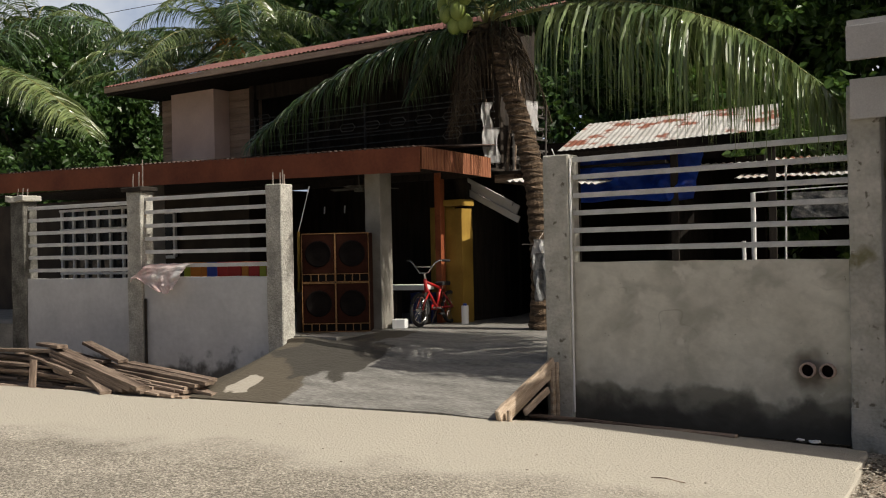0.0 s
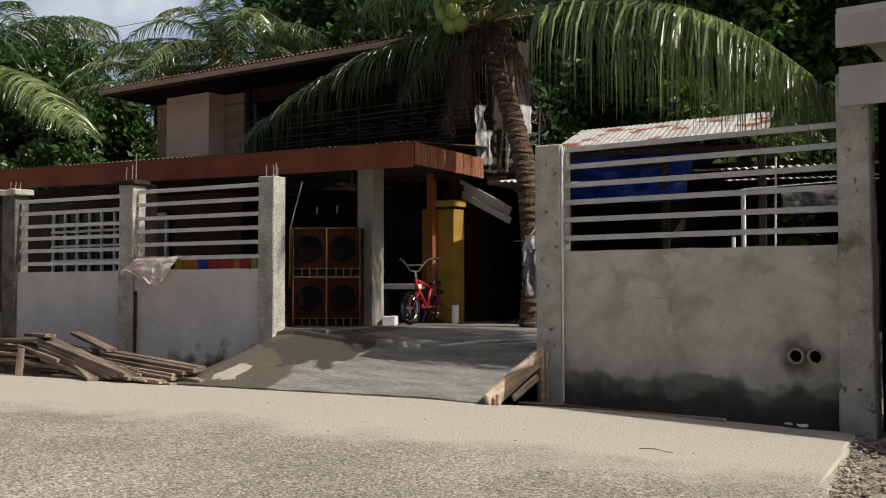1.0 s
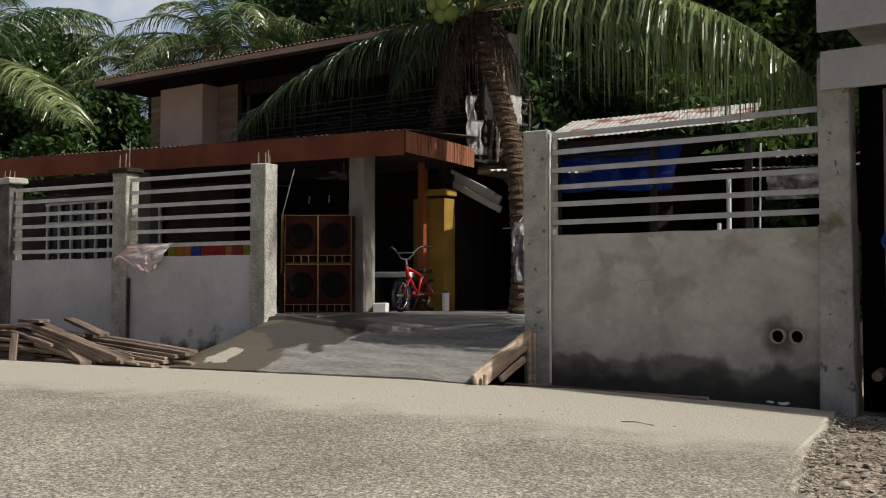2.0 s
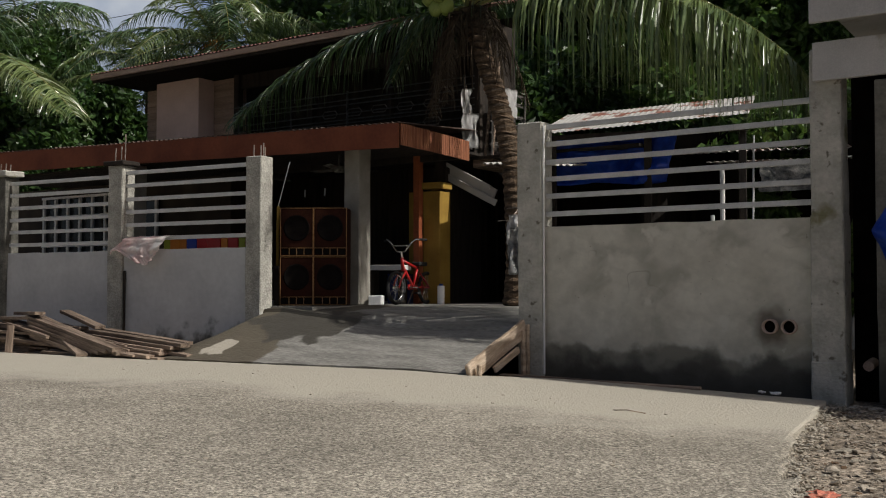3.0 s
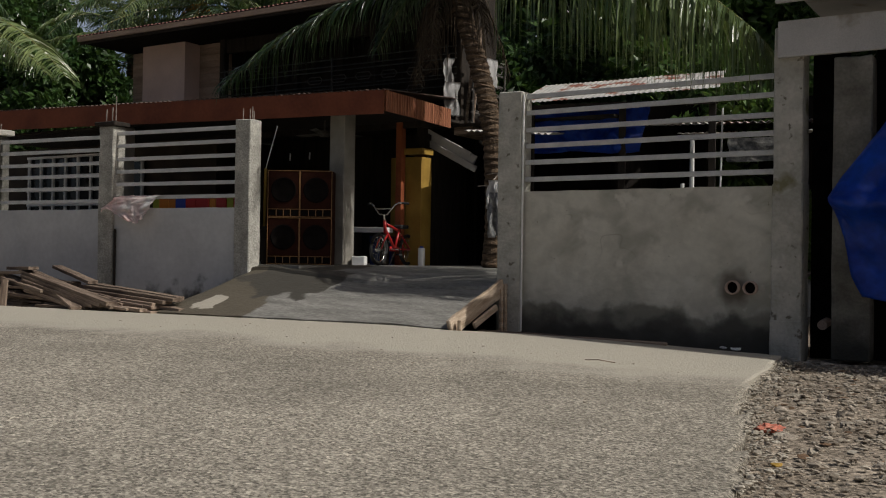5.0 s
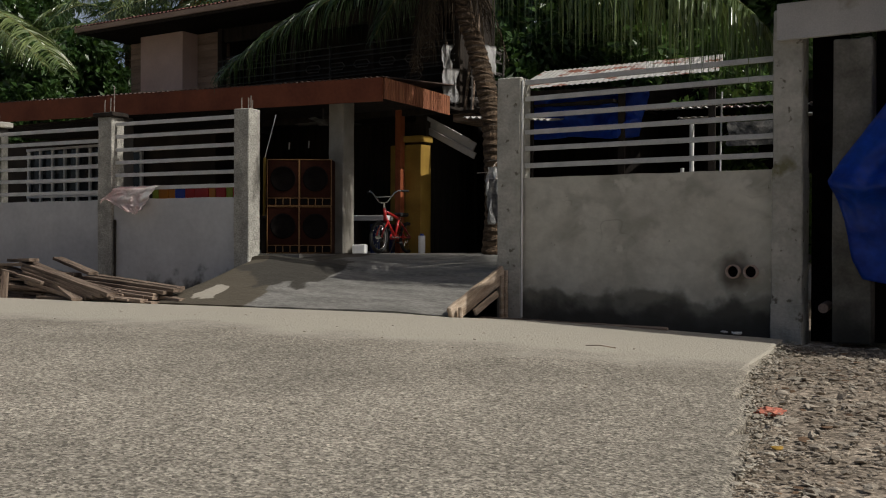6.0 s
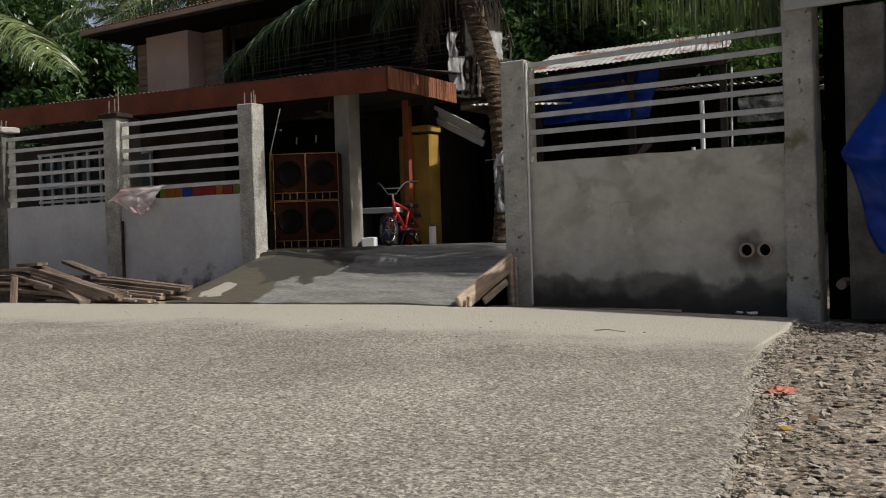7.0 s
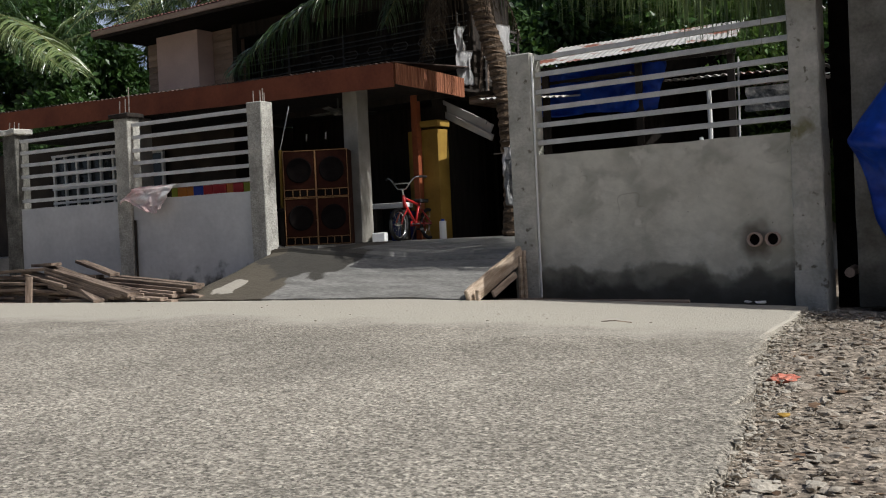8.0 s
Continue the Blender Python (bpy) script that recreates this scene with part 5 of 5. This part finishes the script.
# ---- bicycle ----
def bicycle(loc, rz):
    b = thing("bicycle", loc, rz, "red child's bicycle with high chrome handlebar, parked in the porch", "bicycle")
    for x in (0.0, 0.88):
        ring = [(x + 0.225 * math.cos(a * math.tau / 36), 0, 0.25 + 0.225 * math.sin(a * math.tau / 36)) for a in range(36)]
        w = part("wheel", tube([(x, -0.05, 0.25), (x, 0.05, 0.25)], 0.025, 10), M_CHROME, b, "hub")
        part("tyre", tube(ring, 0.027, 8, closed=True), M_RUBBER, w, "black tyre", True)
        ring = [(x + 0.196 * math.cos(a * math.tau / 36), 0, 0.25 + 0.196 * math.sin(a * math.tau / 36)) for a in range(36)]
        part("rim", tube(ring, 0.011, 6, closed=True), M_CHROME, w, "bright rim", True)
        for k in range(14):
            a = k * math.tau / 14
            part("spoke", tube([(x, 0, 0.25), (x + 0.195 * math.cos(a), 0, 0.25 + 0.195 * math.sin(a))], 0.0022, 4), M_CHROME, w)
    for pts, r in ((((0.17, 0, 0.66), (0.62, 0, 0.54)), 0.021), (((0.18, 0, 0.58), (0.48, 0, 0.26)), 0.022), (((0.62, 0, 0.58), (0.48, 0, 0.26)), 0.018),
                   (((0.61, 0.04, 0.48), (0.88, 0.05, 0.25)), 0.012), (((0.61, -0.04, 0.48), (0.88, -0.05, 0.25)), 0.012), (((0.48, 0.03, 0.26), (0.88, 0.05, 0.25)), 0.012), (((0.48, -0.03, 0.26), (0.88, -0.05, 0.25)), 0.012), (((0.19, 0, 0.50), (0.165, 0, 0.70)), 0.026)):
        part("frame_tube", tube(pts, r, 10), M_RED, b, "red painted frame tube", True)
    for y in (-0.05, 0.05):
        part("fork_blade", tube([(0.18, y, 0.48), (0.06, y, 0.36), (0.0, y, 0.25)], 0.013, 8), M_RED, b, smooth=True)
    part("stem", tube([(0.165, 0, 0.70), (0.15, 0, 0.79)], 0.016, 8), M_CHROME, b)
    part("handlebar", tube([(0.26, -0.36, 0.96), (0.16, -0.25, 0.97), (0.14, -0.19, 0.93), (0.13, -0.07, 0.79), (0.13, 0.07, 0.79), (0.14, 0.19, 0.93), (0.16, 0.25, 0.97), (0.26, 0.36, 0.96)], 0.013, 8), M_CHROME, b, "high chrome handlebar", True)
    part("crossbar", tube([(0.137, -0.14, 0.88), (0.137, 0.14, 0.88)], 0.011, 8), M_CHROME, b)
    for s in (-1, 1):
        part("grip", tube([(0.27, 0.37 * s, 0.96), (0.19, 0.28 * s, 0.968)], 0.018, 8), M_RUBBER, b, "black grip")
    part("saddle", rough_box(0.55, 0.80, -0.07, 0.07, 0.58, 0.64, 3, 0.01), M_RUBBER, b, "black saddle")
    part("seat_post", tube([(0.63, 0, 0.5), (0.65, 0, 0.6)], 0.012, 8), M_CHROME, b)
    part("chain_guard", box(0.44, 0.9, 0.06, 0.075, 0.22, 0.30, 0.01), M_RED, b)
    part("crank", tube([(0.48, -0.09, 0.26), (0.48, 0.09, 0.26)], 0.02, 8), M_CHROME, b)
    for s in (-1, 1):
        part("pedal", box(0.40, 0.50, 0.10 * s - 0.03, 0.10 * s + 0.03, 0.26 + 0.1 * s, 0.28 + 0.1 * s), M_RUBBER, b)
    part("kickstand", tube([(0.62, 0.06, 0.25), (0.66, 0.20, 0.005)], 0.009, 6), M_STEEL, b)
    return b


bicycle((-3.46, 1.92, -0.95), 94)

# ---- porch clutter ----
bench = thing("bench", (-3.78, 2.45, -0.95), 8, "white plank bench behind the bicycle", "bench")
part("seat", box(-0.55, 0.12, -0.15, 0.15, 0.52, 0.60, 0.005), M_WHITE, bench, "white plank")
for x in (-0.45, 0.05):
    part("leg", box(x - 0.03, x + 0.03, -0.1, 0.1, 0, 0.52), M_DARKWOOD_SHADE, bench)


def crate(loc, w, d, h, material, label, rz=0.0, group=""):
    c = thing("crate", loc, rz, label, "crate", group)
    for nm, bm in (("base", box(-w / 2, w / 2, -d / 2, d / 2, 0, 0.02)), ("side_panel", box(-w / 2, w / 2, -d / 2, -d / 2 + 0.015, 0.02, h, 0.004)), ("side_panel", box(-w / 2, w / 2, d / 2 - 0.015, d / 2, 0.02, h, 0.004)),
                   ("end_panel", box(-w / 2, -w / 2 + 0.015, -d / 2 + 0.016, d / 2 - 0.016, 0.02, h)), ("end_panel", box(w / 2 - 0.015, w / 2, -d / 2 + 0.016, d / 2 - 0.016, 0.02, h))):
        part(nm, bm, material, c)
    for z in (0.3 * h, 0.62 * h, 0.97 * h):
        part("rim", box(-w / 2 - 0.008, w / 2 + 0.008, -d / 2 - 0.008, -d / 2, z - 0.012, z + 0.012), material, c)
    return c


crate((-3.96, 2.75, -0.95), 0.36, 0.34, 0.25, M_CRATE, "dark blue plastic bottle crate on the porch floor", 20, "crates in the porch")
crate((-3.93, 2.73, -0.698), 0.36, 0.34, 0.21, M_CRATE, "dark blue plastic bottle crate stacked on another crate", 14, "crates in the porch")
block = thing("hollow_block", (-3.58, 1.60, -0.95), 20, "white painted block at the foot of the pillar", "block")
part("body", rough_box(-0.10, 0.10, -0.08, 0.08, 0, 0.14, 2, 0.008), M_WHITE, block)
can = thing("white_can", (-3.13, 2.62, -0.95), label="white plastic canister standing on the floor", category="canister")
part("body", tube([(0, 0, 0), (0, 0, 0.06), (0, 0, 0.26), (0, 0, 0.28)], 0.055, 16), M_WHITE, can, smooth=False)
part("lid", tube([(0, 0, 0.28), (0, 0, 0.31)], 0.03, 12), M_BLUE, can)

# bright boxes in a row behind the low wall
shelf = thing("shelf_table", (-5.55, 0.55, -0.95), LF, "long rough table behind the fence", "table")
part("top", box(-1.1, 1.1, -0.2, 0.25, 0.52, 0.56), M_DARKWOOD_SHADE, shelf)
for x in (-1.0, 1.0):
    part("leg", box(x - 0.04, x + 0.04, -0.12, 0.12, 0, 0.52), M_DARKWOOD_SHADE, shelf)
x = -6.65
for k, (m, w, nm) in enumerate(((M_GREEN, 0.13, "lime"), (M_AMBER, 0.2, "amber"), (M_AMBER, 0.13, "amber"), (M_BLUE, 0.2, "blue"), (M_RED, 0.2, "red"), (M_RED, 0.26, "red"), (M_AMBER, 0.13, "amber"), (M_RED, 0.2, "red"), (M_GREEN, 0.13, "lime"), (M_RED, 0.26, "red"))):
    c = thing("storage_box", (x + w / 2, 0.50 + (x + 5.55) * 0.09, -0.39), LF, nm + " plastic box in a row behind the wall", "box", "row of bright boxes")
    part("tub", box(-w / 2 + 0.004, w / 2 - 0.004, -0.12, 0.12, 0, 0.42, 0.012), m, c)
    part("lid", box(-w / 2 + 0.002, w / 2 - 0.002, -0.125, 0.125, 0.42, 0.45, 0.006), m, c)
    x += w

# sack hung over the wall
sack = thing("plastic_sack", (-6.40, -0.34, -0.1), 0, "crumpled pink and white plastic sack over the wall", "sack")
bm = bmesh.new()
g = []
for j in range(31):
    v = j / 30
    x0 = lin(v, [(0, -0.30), (0.25, -0.33), (0.48, -0.50), (0.62, -0.38), (1, 0.0)])
    x1 = lin(v, [(0, 0.53), (0.2, 0.52), (1, 0.33)])
    g.append([])
    for i in range(45):
        u = i / 44
        q = Vector((u * 4, v * 4, 1.0))
        crease = abs(noise.noise(q * 1.3)) + 0.5 * abs(noise.noise(q * 3.1))
        x = x0 + (x1 - x0) * u + 0.02 * noise.noise(q * 2)
        z = 0.16 - 0.43 * v * (0.86 + 0.14 * math.sin(math.pi * u)) + 0.03 * noise.noise(q)
        y = 0.09 * x - 0.04 - 0.06 * v - 0.045 * crease * math.sin(math.pi * 0.5 * min(1, 0.2 + v)) + (0.16 * (1 - v / 0.12) if v < 0.12 else 0)
        g[-1].append(bm.verts.new((x, y, z)))
for j in range(30):
    for i in range(44):
        bm.faces.new((g[j][i], g[j + 1][i], g[j + 1][i + 1], g[j][i + 1]))
bmesh.ops.solidify(bm, geom=bm.faces[:], thickness=0.02)
part("bag", bm, M_SACK, sack, smooth=True)
part("twist", tube([(-0.46, -0.09, -0.03), (-0.54, -0.10, -0.05), (-0.58, -0.09, -0.10)], 0.025, 8, r2=0.008), M_SACK, sack, smooth=True)

# ---- timber ----
def plank(loc, length, w, t, rz, ry=0.0, rx=0.0, group="pile of scrap planks", label="weathered scrap plank lying beside the road"):
    p = tagged(part("plank", rough_box(-length / 2, length / 2, -w / 2, w / 2, 0, t, 5, 0.005, loc[0], 0.003), M_WOOD), label, "plank", group)
    p.matrix_basis = pose(*loc, rx, ry, rz)
    return p


def plank_between(a, b, w, t=0.045):
    a, b = Vector(a), Vector(b)
    d = b - a
    m = (a + b) / 2
    return plank(tuple(m), d.length, w, t, math.degrees(math.atan2(d.y, d.x)), -math.degrees(math.asin(d.z / d.length)))


for a, b, w in (((-7.5, -1.60, -1.63), (-5.1, -1.50, -1.63), 0.16), ((-9.0, -1.85, -1.63), (-6.8, -1.95, -1.62), 0.15), ((-7.0, -1.25, -1.63), (-4.5, -1.30, -1.63), 0.15), ((-9.6, -1.35, -1.63), (-7.3, -1.30, -1.63), 0.16),
                ((-9.5, -1.55, -1.58), (-7.1, -1.60, -1.58), 0.14), ((-6.6, -1.75, -1.58), (-4.6, -1.62, -1.58), 0.14), ((-6.2, -1.40, -1.58), (-4.2, -1.45, -1.58), 0.13), ((-9.4, -1.40, -1.53), (-7.2, -1.50, -1.53), 0.15),
                ((-9.5, -1.62, -1.46), (-7.3, -1.66, -1.42), 0.14), ((-9.5, -1.45, -1.33), (-7.15, -1.50, -1.28), 0.15), ((-9.6, -1.60, -1.20), (-7.2, -1.55, -1.14), 0.14), ((-7.9, -1.30, -1.09), (-6.95, -1.60, -1.07), 0.15),
                ((-7.25, -1.45, -1.12), (-5.0, -1.78, -1.54), 0.17), ((-7.1, -1.35, -1.22), (-5.6, -1.92, -1.57), 0.15), ((-7.0, -1.18, -1.05), (-6.0, -1.34, -1.25), 0.15), ((-6.9, -1.30, -1.30), (-5.2, -1.60, -1.50), 0.14),
                ((-6.05, -1.22, -1.29), (-4.3, -1.32, -1.41), 0.14), ((-6.2, -1.35, -1.36), (-4.5, -1.42, -1.47), 0.14), ((-5.9, -1.52, -1.44), (-4.45, -1.60, -1.53), 0.13), ((-5.2, -1.38, -1.46), (-4.05, -1.50, -1.55), 0.14),
                ((-5.6, -1.68, -1.53), (-4.5, -1.75, -1.56), 0.12), ((-6.8, -1.42, -1.38), (-6.1, -1.30, -1.36), 0.2), ((-7.6, -1.5, -1.36), (-6.6, -1.46, -1.34), 0.22), ((-7.30, -1.80, -1.22), (-7.26, -1.86, -1.60), 0.09)):
    plank_between(a, b, w)
for k in range(5):
    plank_between((-7.28 + 0.07 * k, -1.52 - 0.03 * k, -1.13 - 0.062 * k), (-5.05 - 0.16 * k, -1.80 + 0.015 * k, -1.50 - 0.022 * k), 0.17 - 0.01 * (k % 2), 0.055)
    plank_between((-6.10 + 0.10 * (k % 3), -1.34 - 0.05 * k, -1.31 - 0.056 * k), (-4.22 - 0.13 * k, -1.44 - 0.05 * k, -1.43 - 0.034 * k), 0.16, 0.05)

rg = random.Random(31)
for k in range(72):
    x = rg.uniform(-9.4, -4.9)
    top = lin(x, [(-9.5, -1.22), (-7.4, -1.20), (-7.0, -1.16), (-6.0, -1.32), (-5.0, -1.46), (-4.2, -1.56)])
    z = -1.61 + (top + 1.55) * (k % 6) / 5.0
    L = rg.uniform(0.9, 2.3)
    d = Vector((L / 2 * math.cos(radians(rg.uniform(-16, 12))), L / 2 * rg.uniform(-0.12, 0.08), 0))
    fall = (0.13 if x > -7.2 else 0.02) * L / 2 * (z + 1.62) / 0.3
    y = rg.uniform(-1.72, -1.22)
    plank_between((x - d.x, y - d.y, z + fall), (x + d.x, y + d.y, max(-1.62, z - fall)), rg.uniform(0.09, 0.16), rg.uniform(0.03, 0.05))

form = thing("timber_formwork", (-0.22, -0.6, -1.6), label="splintered timber formwork board along the ramp edge", category="formwork")
bm = rough_box(-0.03, 0.03, -0.62, 0.55, -0.10, 0.10, 7, 0.012, 3.0)
part("board", bm, M_BEAM, form, "splintered pale brown board", at=pose(0, 0, 0.255, 22.5, 0, -4))
part("board", rough_box(-0.02, 0.02, -0.22, 0.25, -0.04, 0.04, 4, 0.008, 5.0), M_BEAM, form, at=pose(0.08, 0.0, 0.13, 26, 0, -10))
for k, (x, y, h) in enumerate(((0.07, 0.5, 0.50), (0.06, 0.42, 0.44), (0.05, -0.50, 0.12))):
    part("stake", rough_box(x - 0.025, x + 0.025, y - 0.025, y + 0.025, -0.2, h, 3, 0.006, k), M_BEAM, form, "upright stake")

# loose scraps
strip = thing("batten", (1.4, -0.5, -1.66), -4, "thin brown batten lying at the foot of the wall", "board")
part("strip", rough_box(-1.75, 0.6, -0.03, 0.03, -0.02, 0.022, 5, 0.008, 2.0), M_WOOD, strip)
twig = thing("twig", (2.1, -2.5, road_z(2.1) + 0.006), label="thin dry twig lying on the road", category="twig")
part("stick", tube([(-0.16, 0.02, 0), (-0.03, 0, 0.012), (0.08, -0.03, 0.006), (0.14, -0.03, 0)], 0.004, 5), M_WOOD, twig)
for k, (x, y, m, s, nm) in enumerate(((4.00, -4.45, M_SCRAP, 0.075, "faded red"), (4.3, -5.5, M_YELLOW, 0.03, "yellow"), (2.66, -0.36, M_WHITE, 0.05, "white"), (2.52, -0.34, M_CLOTH, 0.035, "grey"))):
    z = -1.765 if x > 3 else road_z(x) + 0.01
    c = thing("litter", (x, y, z), k * 40, nm + " crumpled plastic litter on the ground", "litter", "litter")
    bm = bmesh.new()
    bmesh.ops.create_icosphere(bm, subdivisions=3, radius=s)
    for v in bm.verts:
        v.co = Vector((v.co.x, v.co.y, v.co.z * 0.32)) * (1 + 0.6 * noise.noise(v.co * 30 + Vector((k, 0, 0))))
    part("scrap", bm, m, c)

# hanging clothes by the gate and cloths on the balcony
for loc, w, h, m, rz, lab in (((-1.18, 1.5, 0.10), 0.22, 0.62, M_GREYCLOTH, 25, "grey patterned cloth hanging by the trunk"), ((-1.28, 1.6, 0.28), 0.2, 0.4, M_CLOTH, 10, "white cloth hanging by the trunk")):
    c = thing("hanging_cloth", loc, rz, lab, "cloth")
    part("cloth", cloth(w, h, 14, 16, 0.10, loc[0]), m, c, smooth=True)
    part("hook", tube([(0, 0, 0), (0, 0.25, 0.12), (-0.3, 0.5, 0.12)], 0.006, 5), M_STEEL, c)
for loc, w, h, m, rz in (((-3.02, 3.28, 2.05), 0.26, 0.55, M_CLOTH, 40), ((-2.66, 3.9, 2.50), 0.35, 0.5, M_CLOTH, 75), ((-3.1, 3.3, 2.45), 0.16, 0.4, M_CLOTH, 30)):
    c = thing("laundry", loc, rz, "white washing hung over the balcony rail", "laundry", "washing on the balcony")
    part("cloth", cloth(w, h, 16, 14, 0.035, loc[1]), m, c, smooth=True)
    part("peg", tube([(0, 0, -0.03), (0, 0, 0.05)], 0.008, 5), M_WOOD, c)
